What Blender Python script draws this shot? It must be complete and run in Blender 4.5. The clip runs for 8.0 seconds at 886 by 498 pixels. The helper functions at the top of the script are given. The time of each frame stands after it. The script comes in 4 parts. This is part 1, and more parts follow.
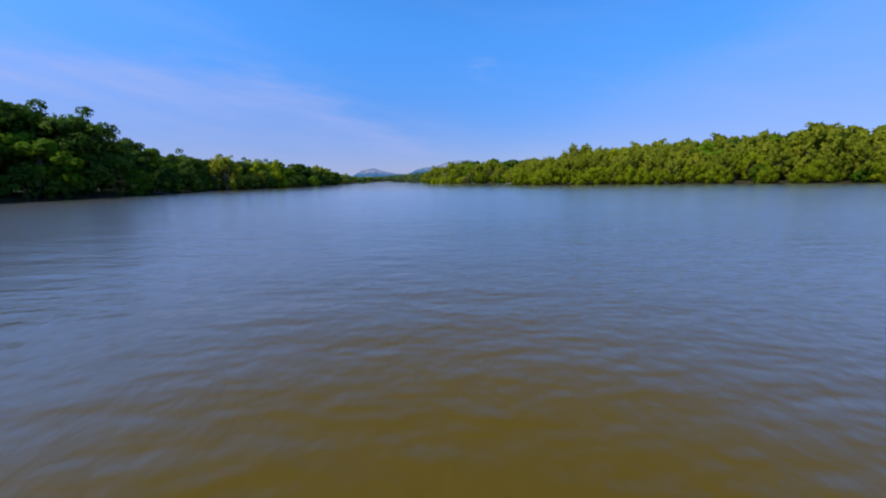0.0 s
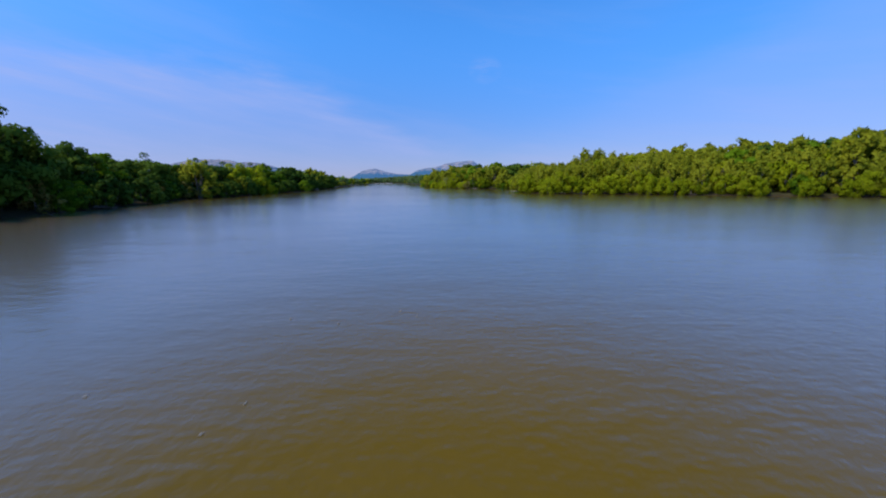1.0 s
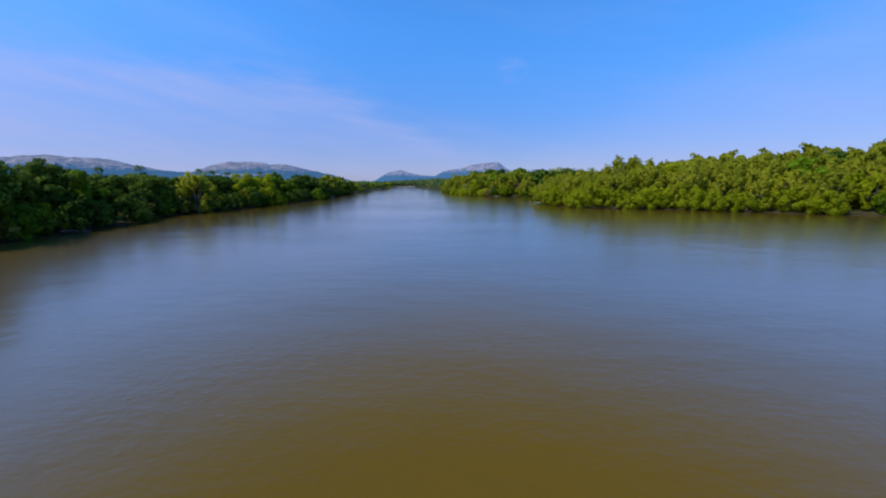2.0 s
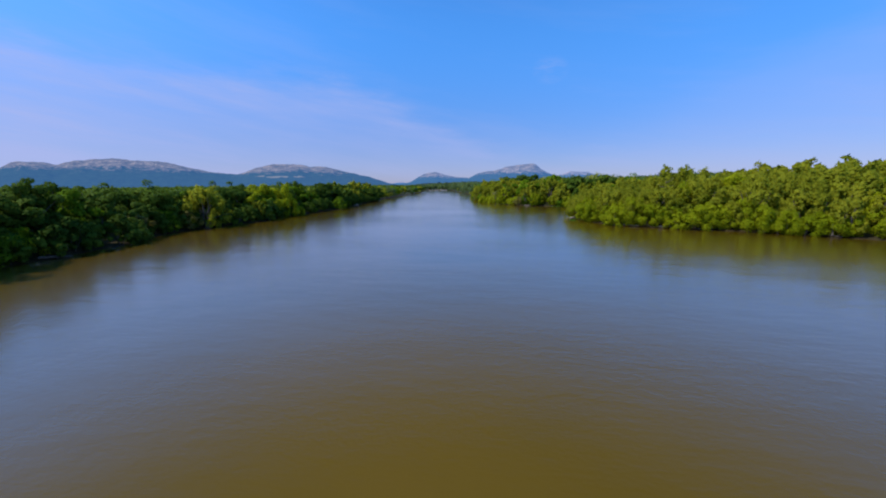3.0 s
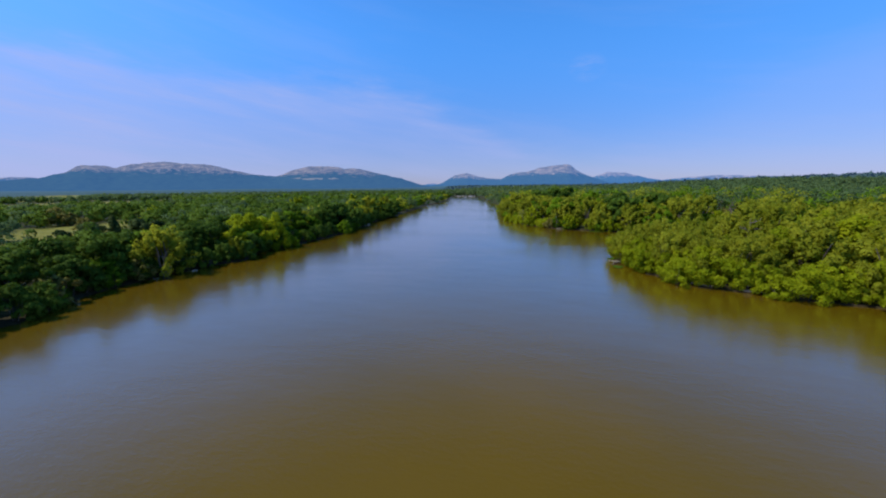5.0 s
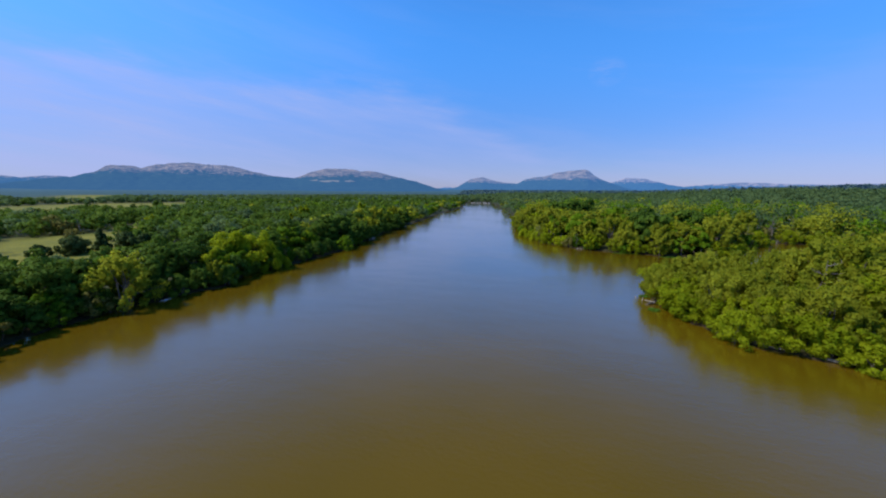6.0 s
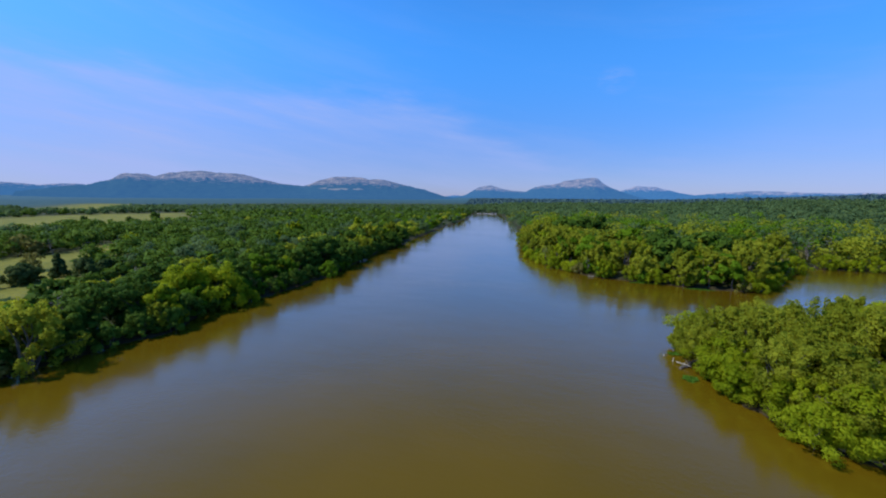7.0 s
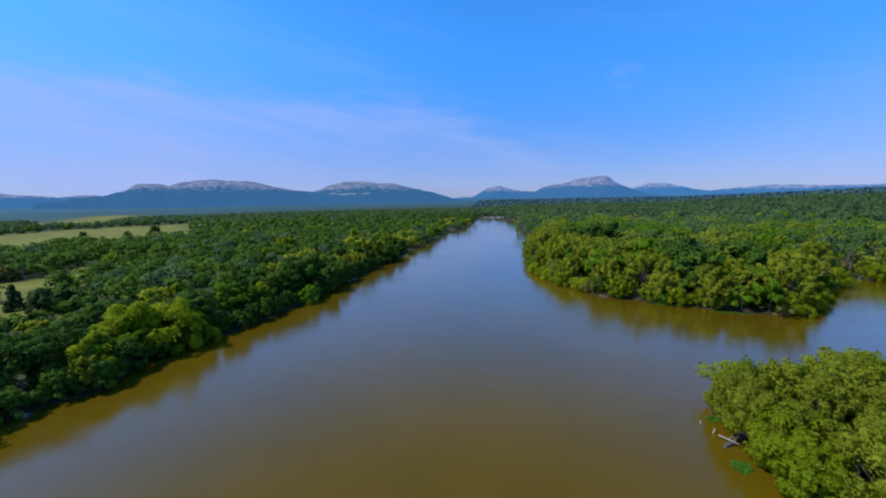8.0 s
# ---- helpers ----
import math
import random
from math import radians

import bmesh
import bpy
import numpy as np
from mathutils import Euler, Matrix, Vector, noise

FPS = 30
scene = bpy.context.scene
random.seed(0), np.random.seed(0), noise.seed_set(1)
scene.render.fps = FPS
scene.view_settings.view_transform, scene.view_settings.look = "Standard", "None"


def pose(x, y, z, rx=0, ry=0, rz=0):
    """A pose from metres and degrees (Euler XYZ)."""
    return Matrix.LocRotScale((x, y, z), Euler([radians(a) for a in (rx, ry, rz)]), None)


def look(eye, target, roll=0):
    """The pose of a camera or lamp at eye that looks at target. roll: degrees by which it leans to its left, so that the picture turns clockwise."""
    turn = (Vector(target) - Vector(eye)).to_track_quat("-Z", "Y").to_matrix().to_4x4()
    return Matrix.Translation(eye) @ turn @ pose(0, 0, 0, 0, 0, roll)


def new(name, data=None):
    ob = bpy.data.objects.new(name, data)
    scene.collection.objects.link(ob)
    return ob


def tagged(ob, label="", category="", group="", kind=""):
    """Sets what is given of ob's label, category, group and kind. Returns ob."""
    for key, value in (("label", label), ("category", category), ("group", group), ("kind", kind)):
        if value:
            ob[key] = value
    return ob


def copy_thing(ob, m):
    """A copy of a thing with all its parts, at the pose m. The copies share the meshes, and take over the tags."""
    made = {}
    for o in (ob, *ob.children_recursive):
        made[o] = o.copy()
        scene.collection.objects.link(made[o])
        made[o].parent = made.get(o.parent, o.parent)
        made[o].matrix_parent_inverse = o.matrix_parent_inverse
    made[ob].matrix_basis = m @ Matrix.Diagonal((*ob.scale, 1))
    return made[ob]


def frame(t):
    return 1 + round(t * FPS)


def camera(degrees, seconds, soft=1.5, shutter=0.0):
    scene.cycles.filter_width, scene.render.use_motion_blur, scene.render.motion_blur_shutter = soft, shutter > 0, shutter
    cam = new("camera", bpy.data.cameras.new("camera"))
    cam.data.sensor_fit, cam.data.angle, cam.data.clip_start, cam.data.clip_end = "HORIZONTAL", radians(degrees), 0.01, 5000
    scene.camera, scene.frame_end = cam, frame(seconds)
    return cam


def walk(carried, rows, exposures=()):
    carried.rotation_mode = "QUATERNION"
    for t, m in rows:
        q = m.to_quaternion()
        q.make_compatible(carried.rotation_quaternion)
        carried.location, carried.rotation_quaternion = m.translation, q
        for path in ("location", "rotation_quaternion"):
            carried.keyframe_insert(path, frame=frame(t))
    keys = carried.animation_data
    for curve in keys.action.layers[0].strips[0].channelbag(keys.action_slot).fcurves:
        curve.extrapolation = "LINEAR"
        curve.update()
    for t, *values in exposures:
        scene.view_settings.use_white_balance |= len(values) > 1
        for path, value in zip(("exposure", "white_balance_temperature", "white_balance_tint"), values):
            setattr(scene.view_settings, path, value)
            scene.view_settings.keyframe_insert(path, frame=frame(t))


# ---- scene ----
cam = camera(101.9, 8.0, soft=2.0, shutter=0.2)
PATH = [
    (0, (0.25, 0.5, 1.35), (0.275, 2.463, 0.974), -0.8),
    (0.5, (0.28, 4.8, 2.0), (0.316, 6.764, 1.632), -0.7),
    (1, (0.9, 8.85, 2.9), (0.92, 10.814, 2.527), -0.4),
    (1.5, (1.8, 12.5, 3.9), (1.77, 14.465, 3.53), -0.3),
    (3, (4.989, 22.709, 6.991), (4.69, 24.654, 6.635), -0.3),
    (3.5, (5.577, 26.239, 8.06), (5.219, 28.175, 7.708), -0.0),
    (4, (6.156, 30.005, 9.397), (5.755, 31.932, 9.044), -0.2),
    (4.5, (6.381, 33.747, 10.883), (5.95, 35.668, 10.528), -0.4),
    (6, (5.695, 45.959, 14.744), (5.151, 47.855, 14.411), 0.5),
    (6.5, (5.618, 50.906, 16.202), (5.048, 52.797, 15.885), 0.9),
    (7, (5.807, 55.867, 17.451), (5.218, 57.756, 17.159), 0.6),
    (7.5, (6.152, 60.69, 18.632), (5.545, 62.575, 18.351), -0.4),
    (8, (6.542, 65.156, 19.787), (5.899, 67.029, 19.505), -0.9),
]
walk(cam, [(t, look(eye, target, roll)) for t, eye, target, roll in PATH],
     ((0.0, 0.05, 6450, 10), (1.5, 0.05, 6550, 10), (4.5, 0.05, 6600, 10), (6.5, 0.05, 6330, 8.0), (8.0, 0.05, 5960, 5.0)))

# ---- light ----
SUN_TO = Vector((-0.70, -0.34, 0.96)).normalized()
sun_data = bpy.data.lights.new("sun", "SUN")
sun_data.energy, sun_data.angle, sun_data.color = 3.6, radians(0.5), (1.0, 0.95, 0.86)
sun = new("sun", sun_data)
sun.matrix_world = look(SUN_TO * 50, (0, 0, 0))

world = bpy.data.worlds.new("sky")
scene.world = world
world.use_nodes = True


class Nodes:
    """Short-hand for node trees."""

    def __init__(self, tree):
        self.tree = tree
        tree.nodes.clear()

    def add(self, kind, props=None, **inputs):
        n = self.tree.nodes.new(kind)
        for k, v in (props or {}).items():
            setattr(n, k, v)
        for k, v in inputs.items():
            self.put(n.inputs[k.replace("_", " ")], v)
        return n

    def put(self, socket, v):
        if isinstance(v, bpy.types.NodeSocket):
            self.tree.links.new(v, socket)
        else:
            socket.default_value = v

    def math(self, op, a, b=0.0, c=0.0):
        n = self.tree.nodes.new("ShaderNodeMath")
        n.operation = op
        for s, v in zip(n.inputs, (a, b, c)):
            self.put(s, v)
        return n.outputs[0]

    def span(self, v, a, b, c=0.0, d=1.0, smooth=True):
        n = self.tree.nodes.new("ShaderNodeMapRange")
        n.interpolation_type = "SMOOTHSTEP" if smooth else "LINEAR"
        for s, x in zip(n.inputs, (v, a, b, c, d)):
            self.put(s, x)
        return n.outputs[0]

    def mix(self, f, a, b, blend="MIX"):
        n = self.tree.nodes.new("ShaderNodeMix")
        n.data_type, n.blend_type = "RGBA", blend
        for s, x in zip((n.inputs[0], n.inputs[6], n.inputs[7]), (f, a, b)):
            self.put(s, (*x, 1.0) if isinstance(x, tuple) and len(x) == 3 else x)
        return n.outputs[2]

    def noise(self, vector, scale, detail=3.0, rough=0.55):
        n = self.add("ShaderNodeTexNoise", None, Scale=scale, Detail=detail, Roughness=rough)
        if vector is not None:
            self.put(n.inputs["Vector"], vector)
        return n.outputs[0]

    def mapped(self, vector, scale=(1, 1, 1), turn=(0, 0, 0)):
        n = self.add("ShaderNodeMapping", None, Scale=scale, Rotation=turn)
        self.put(n.inputs["Vector"], vector)
        return n.outputs[0]


def build_sky():
    n = Nodes(world.node_tree)
    sky = n.add("ShaderNodeTexSky", {"sky_type": "NISHITA", "sun_disc": False,
                "sun_elevation": math.asin(SUN_TO.z), "sun_rotation": math.atan2(SUN_TO.x, SUN_TO.y),
                "air_density": 1.0, "dust_density": 0.15, "ozone_density": 3.0})
    way = n.add("ShaderNodeTexCoord").outputs["Generated"]
    axes = n.add("ShaderNodeSeparateXYZ", None, Vector=way)
    x, y, z = axes.outputs
    turn = n.math("MULTIPLY", n.math("ARCTAN2", x, y), 57.2958)
    rise = n.math("MULTIPLY", n.math("ARCSINE", z), 57.2958)
    tint = n.mix(n.span(rise, 0.0, 24.0), HORIZON_TINT, SKY_TINT)
    tinted = n.mix(1.0, sky.outputs[0], tint, "MULTIPLY")
    streak = n.noise(n.mapped(way, (2.0, 2.0, 9.0), (0.12, 0.05, 0.3)), 2.2, 5.0, 0.6)
    # long thin cirrus drawn out along one slanting direction
    lean = n.math("ADD", rise, n.math("MULTIPLY", turn, 0.16))
    drawn = n.add("ShaderNodeCombineXYZ", None, X=n.math("MULTIPLY", turn, 0.028), Y=n.math("MULTIPLY", lean, 0.20), Z=0.7).outputs[0]
    cirrus = n.noise(drawn, 1.0, 6.0, 0.62)
    fine = n.noise(n.mapped(way, (3.0, 3.0, 14.0), (0.2, -0.1, 0.9)), 5.0, 5.0, 0.62)
    wobble = n.math("MULTIPLY", n.math("SUBTRACT", streak, 0.5), 8.0)
    edge = n.span(turn, -26.0, 8.0, 14.5, 4.5)
    under = n.math("SUBTRACT", n.math("ADD", edge, wobble), rise)
    veil = n.math("MULTIPLY", n.span(under, -1.5, 3.2), n.span(turn, 35.0, -35.0, 0.25, 1.0))
    veil = n.math("MULTIPLY", veil, n.span(cirrus, 0.30, 0.68, 0.62, 1.22))
    left = n.math("MULTIPLY", n.span(turn, -15.0, -65.0), n.span(rise, 38.0, 10.0))
    left = n.math("MULTIPLY", left, n.span(cirrus, 0.3, 0.7, 0.5, 1.25))
    thin = n.math("MULTIPLY", n.span(cirrus, 0.46, 0.74), n.span(rise, 36.0, 8.0, 0.0, 0.13))
    wisp = n.math("ADD", n.math("POWER", n.math("MULTIPLY", n.math("SUBTRACT", turn, 7.0), 0.45), 2.0),
                  n.math("POWER", n.math("MULTIPLY", n.math("SUBTRACT", rise, 15.6), 0.6), 2.0))
    wisp = n.math("MULTIPLY", n.span(wisp, 1.6, 0.0, 0.0, 0.16), n.span(fine, 0.35, 0.6))
    amount = n.math("ADD", n.math("MULTIPLY", veil, VEIL), n.math("MULTIPLY", left, VEIL_LEFT))
    amount = n.math("ADD", amount, n.math("ADD", thin, wisp))
    # a faint veil over the other shore, its edge rising outwards
    far_edge = n.math("SUBTRACT", n.math("ADD", n.span(turn, 8.0, 55.0, 6.0, 22.0, smooth=False), n.math("MULTIPLY", wobble, 0.8)), rise)
    far_veil = n.math("MULTIPLY", n.span(far_edge, -3.0, 4.0), n.span(turn, 5.0, 40.0, 0.0, VEIL_RIGHT))
    amount = n.math("ADD", amount, far_veil)
    amount = n.math("MINIMUM", amount, 0.9)
    colour = n.mix(amount, tinted, CLOUD)
    back = n.add("ShaderNodeBackground", None, Color=colour, Strength=SKY_STRENGTH)
    out = n.add("ShaderNodeOutputWorld")
    n.put(out.inputs[0], back.outputs[0])


SKY_STRENGTH, SKY_TINT, HORIZON_TINT = 0.13, (0.43, 1.10, 1.78), (0.415, 0.465, 0.85)
CLOUD, VEIL, VEIL_LEFT, VEIL_RIGHT = (3.1, 3.6, 6.4), 0.42, 0.16, 0.20
build_sky()


# ---- materials ----
def material(name):
    m = bpy.data.materials.new(name)
    m.use_nodes = True
    return m, Nodes(m.node_tree)


def finish(n, shader, normal=None):
    out = n.add("ShaderNodeOutputMaterial")
    n.put(out.inputs[0], shader)


def leaf_material(name, dark, light, glow=0.38):
    """Foliage: colour varies from plant to plant, from bough to bough and from spray to spray, some light passes through."""
    m, n = material(name)
    whole = n.add("ShaderNodeObjectInfo").outputs["Random"]
    spray = n.add("ShaderNodeNewGeometry").outputs["Random Per Island"]
    plant_tone = n.add("ShaderNodeAttribute", {"attribute_name": "tone"}).outputs["Fac"]
    place = n.add("ShaderNodeTexCoord").outputs["Object"]
    patch = n.noise(place, 0.5, 2.0)
    leafy = n.noise(place, 3.5, 4.0, 0.7)
    f = n.math("ADD", n.math("MULTIPLY", whole, 0.58), n.math("MULTIPLY", spray, 0.12))
    f = n.math("ADD", f, plant_tone)
    f = n.math("ADD", f, n.span(leafy, 0.3, 0.7, -0.08, 0.14))
    f = n.math("ADD", f, n.span(patch, 0.3, 0.7, -0.08, 0.30))
    colour = n.mix(n.math("MINIMUM", n.math("MAXIMUM", f, 0.0), 1.0), dark, light)
    p = n.add("ShaderNodeBsdfPrincipled", None, Base_Color=colour, Roughness=0.68)
    p.inputs["Specular IOR Level"].default_value = 0.06
    t = n.add("ShaderNodeBsdfTranslucent", None, Color=colour)
    s = n.add("ShaderNodeMixShader", None, Fac=glow)
    n.put(s.inputs[1], p.outputs[0])
    n.put(s.inputs[2], t.outputs[0])
    finish(n, s.outputs[0])
    return m


OAK = leaf_material("oak_leaves", (0.038, 0.084, 0.009), (0.122, 0.190, 0.018), 0.32)
GREEN = leaf_material("elm_leaves", (0.072, 0.150, 0.007), (0.190, 0.305, 0.011), 0.48)
WILLOW = leaf_material("willow_leaves", (0.182, 0.222, 0.013), (0.430, 0.436, 0.032), 0.58)
LIME = leaf_material("young_leaves", (0.225, 0.285, 0.008), (0.450, 0.490, 0.017), 0.60)
# haze before the farthest woods is put in as a faint blue glow
HAZE_GLOW, hazy_nodes = material("haze_glow_woods")
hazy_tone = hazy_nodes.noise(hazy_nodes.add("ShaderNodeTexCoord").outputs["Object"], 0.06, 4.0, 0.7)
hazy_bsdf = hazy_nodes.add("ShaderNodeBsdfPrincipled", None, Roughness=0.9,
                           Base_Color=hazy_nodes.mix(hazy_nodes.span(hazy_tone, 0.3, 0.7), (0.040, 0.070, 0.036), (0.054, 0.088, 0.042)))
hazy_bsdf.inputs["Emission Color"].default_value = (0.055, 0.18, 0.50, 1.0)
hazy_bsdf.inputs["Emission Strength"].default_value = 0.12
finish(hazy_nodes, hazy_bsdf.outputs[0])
# haze on distant crowns painted in as a paler, bluer green
DISTANT_HAZED = leaf_material("distant_hazed_leaves", (0.078, 0.132, 0.048), (0.136, 0.200, 0.064), 0.44)
CEDAR = leaf_material("cedar_needles", (0.044, 0.078, 0.018), (0.094, 0.124, 0.030), 0.30)
DRY = leaf_material("dry_leaves", (0.150, 0.140, 0.030), (0.260, 0.230, 0.050))
REED = leaf_material("water_weed_leaves", (0.085, 0.185, 0.014), (0.150, 0.270, 0.030), 0.45)


def bark_material(name, dark, light):
    m, n = material(name)
    place = n.add("ShaderNodeTexCoord").outputs["Object"]
    grain = n.noise(n.mapped(place, (7, 7, 1.2)), 2.0, 5.0)
    stain = n.noise(place, 0.7, 3.0)
    colour = n.mix(n.span(grain, 0.3, 0.7), dark, light)
    colour = n.mix(n.span(stain, 0.45, 0.7, 0.0, 0.5), colour, (0.05, 0.05, 0.035))
    bump = n.add("ShaderNodeBump", None, Strength=0.6, Distance=0.03, Height=grain)
    p = n.add("ShaderNodeBsdfPrincipled", None, Base_Color=colour, Roughness=0.85, Normal=bump.outputs[0])
    finish(n, p.outputs[0])
    return m


BARK = bark_material("bark", (0.055, 0.042, 0.030), (0.16, 0.13, 0.10))
GREY_WOOD = bark_material("weathered_wood", (0.11, 0.088, 0.066), (0.25, 0.205, 0.160))
PALE_WOOD = bark_material("bleached_wood", (0.24, 0.205, 0.155), (0.44, 0.385, 0.310))


def water_material():
    m, n = material("murky_water")
    place = n.add("ShaderNodeTexCoord").outputs["Object"]
    cloudy = n.noise(place, 0.05, 3.0)
    colour = n.mix(n.span(cloudy, 0.3, 0.7), (0.104, 0.063, 0.002), (0.120, 0.071, 0.003))
    ripple = n.noise(n.mapped(place, (0.75, 1.5, 1.0), (0, 0, 0.12)), 2.2, 4.0, 0.58)
    small = n.noise(n.mapped(place, (1.0, 2.2, 1.0), (0, 0, -0.1)), 4.6, 2.0, 0.5)
    swell = n.noise(n.mapped(place, (0.5, 1.0, 1.0), (0, 0, 0.3)), 0.35, 2.0)
    chop = n.noise(n.mapped(place, (0.42, 1.15, 1.0), (0, 0, 0.06)), 0.85, 3.0, 0.55)
    gust = n.span(n.noise(n.mapped(place, (1.0, 2.5, 1.0)), 0.03, 2.0), 0.35, 0.65, 0.4, 1.0)
    open_water = n.add("ShaderNodeSeparateXYZ", None, Vector=place).outputs[1]
    gust = n.math("MULTIPLY", gust, n.span(open_water, 20.0, 3.0, 0.45, 1.3))
    height = n.math("ADD", n.math("MULTIPLY", ripple, 1.0), n.math("MULTIPLY", small, 0.45))
    height = n.math("ADD", n.math("MULTIPLY", height, gust), n.math("MULTIPLY", swell, 0.8))
    height = n.math("ADD", height, n.math("MULTIPLY", chop, n.math("ADD", n.span(open_water, 80.0, 45.0, 0.10, 0.42), n.span(open_water, 20.0, 3.0, 0.0, 0.8))))
    bump = n.add("ShaderNodeBump", None, Strength=1.0, Distance=RIPPLE, Height=height)
    body = n.add("ShaderNodeBsdfDiffuse", None, Color=colour, Normal=bump.outputs[0])
    film = n.add("ShaderNodeBsdfGlossy", None, Color=(1.0, 0.985, 0.96, 1.0), Roughness=n.span(open_water, 90.0, 20.0, 0.10, 0.20), Normal=bump.outputs[0])
    facing = n.add("ShaderNodeLayerWeight", None, Blend=0.5, Normal=bump.outputs[0]).outputs["Facing"]
    gloss = n.math("POWER", n.span(facing, 0.32, 1.0, smooth=False), 1.95)
    gloss = n.math("MULTIPLY_ADD", gloss, 0.92, 0.02)
    p = n.add("ShaderNodeMixShader", None, Fac=gloss)
    n.put(p.inputs[1], body.outputs[0])
    n.put(p.inputs[2], film.outputs[0])
    finish(n, p.outputs[0])
    return m


RIPPLE = 0.042
WATER = water_material()


def ground_material():
    """Soil and leaf litter under trees, mown grass in the clearings, mud by the water, woods far away with haze painted
    on as glow.
    """
    m, n = material("ground")
    place = n.add("ShaderNodeTexCoord").outputs["Object"]
    attribute = n.add("ShaderNodeAttribute", {"attribute_name": "cover"})
    cover, remote_haze = attribute.outputs["Color"], attribute.outputs["Alpha"]
    axes = n.add("ShaderNodeSeparateColor", None, Color=cover)
    grassy, muddy, wooded = axes.outputs[0], axes.outputs[1], axes.outputs[2]
    fine, coarse = n.noise(place, 1.6, 5.0), n.noise(place, 0.09, 4.0)
    soil = n.mix(n.span(fine, 0.3, 0.7), (0.035, 0.045, 0.015), (0.075, 0.075, 0.028))
    grass = n.mix(n.span(coarse, 0.3, 0.7), (0.155, 0.145, 0.012), (0.262, 0.222, 0.024))
    grass = n.mix(n.span(fine, 0.35, 0.75, 0.0, 0.6), grass, (0.085, 0.10, 0.03))
    mud = n.mix(n.span(fine, 0.3, 0.7), (0.026, 0.020, 0.009), (0.056, 0.040, 0.018))
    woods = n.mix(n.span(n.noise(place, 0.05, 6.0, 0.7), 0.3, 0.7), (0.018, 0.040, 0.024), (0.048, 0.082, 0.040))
    colour = n.mix(grassy, soil, grass)
    colour = n.mix(wooded, colour, woods)
    colour = n.mix(muddy, colour, mud)
    bump = n.add("ShaderNodeBump", None, Strength=0.5, Distance=0.08, Height=fine)
    p = n.add("ShaderNodeBsdfPrincipled", None, Base_Color=colour, Roughness=0.9, Normal=bump.outputs[0])
    p.inputs["Specular IOR Level"].default_value = 0.15
    # haze over the far plain: a blue glow that strengthens with distance
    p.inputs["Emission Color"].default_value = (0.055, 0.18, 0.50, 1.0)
    n.put(p.inputs["Emission Strength"], n.math("MULTIPLY", wooded, n.math("MULTIPLY_ADD", remote_haze, 0.16, 0.13)))
    finish(n, p.outputs[0])
    return m


GROUND = ground_material()


def mountain_material(name, air_glow, rocky=0.5):
    """Granite on the heights, scrub woods on the flanks; far off, so haze is painted on as a blue glow."""
    m, n = material(name)
    place = n.add("ShaderNodeTexCoord").outputs["Object"]
    share = n.add("ShaderNodeAttribute", {"attribute_name": "share"}).outputs["Fac"]
    big = n.noise(place, 0.006, 6.0, 0.65)
    small = n.noise(n.mapped(place, (1, 1, 1.6)), 0.034, 6.0, 0.75)
    tone = n.noise(place, 0.02, 5.0)
    bare = n.math("ADD", share, n.math("ADD", n.math("MULTIPLY", n.math("SUBTRACT", big, 0.5), 0.55),
                                       n.math("MULTIPLY", n.math("SUBTRACT", small, 0.5), 1.1)))
    bare = n.span(bare, 1.06 - rocky, 1.14 - rocky)
    wood = n.mix(n.span(small, 0.3, 0.7), (0.010, 0.024, 0.016), (0.036, 0.060, 0.030))
    rock = n.mix(n.span(tone, 0.35, 0.65), (0.15, 0.098, 0.062), (0.46, 0.300, 0.190))
    fine = n.noise(n.mapped(place, (1, 1, 2.2)), 0.09, 4.0, 0.7)
    rock = n.mix(n.span(fine, 0.42, 0.62, 0.75, 0.0), rock, (0.045, 0.055, 0.032))
    colour = n.mix(bare, wood, rock)
    meadow = n.add("ShaderNodeAttribute", {"attribute_name": "meadow"}).outputs["Fac"]
    open_slope = n.span(n.math("ADD", meadow, n.math("MULTIPLY", n.math("SUBTRACT", fine, 0.5), 0.9)), 0.45, 0.62)
    colour = n.mix(open_slope, colour, (0.21, 0.165, 0.085))
    bump = n.add("ShaderNodeBump", None, Strength=0.9, Distance=14.0, Height=small)
    p = n.add("ShaderNodeBsdfPrincipled", None, Base_Color=colour, Roughness=0.95, Normal=bump.outputs[0])
    p.inputs["Specular IOR Level"].default_value = 0.0
    # emission painted over rock and woods in place of haze
    n.put(p.inputs["Emission Color"], (*air_glow[:3], 1.0))
    p.inputs["Emission Strength"].default_value = air_glow[3]
    finish(n, p.outputs[0])
    return m


def stone_material():
    m, n = material("pale_stone")
    place = n.add("ShaderNodeTexCoord").outputs["Object"]
    g = n.noise(place, 1.5, 5.0)
    colour = n.mix(n.span(g, 0.3, 0.7), (0.26, 0.23, 0.20), (0.52, 0.48, 0.43))
    bump = n.add("ShaderNodeBump", None, Strength=0.7, Distance=0.06, Height=g)
    p = n.add("ShaderNodeBsdfPrincipled", None, Base_Color=colour, Roughness=0.9, Normal=bump.outputs[0])
    finish(n, p.outputs[0])
    return m


STONE = stone_material()


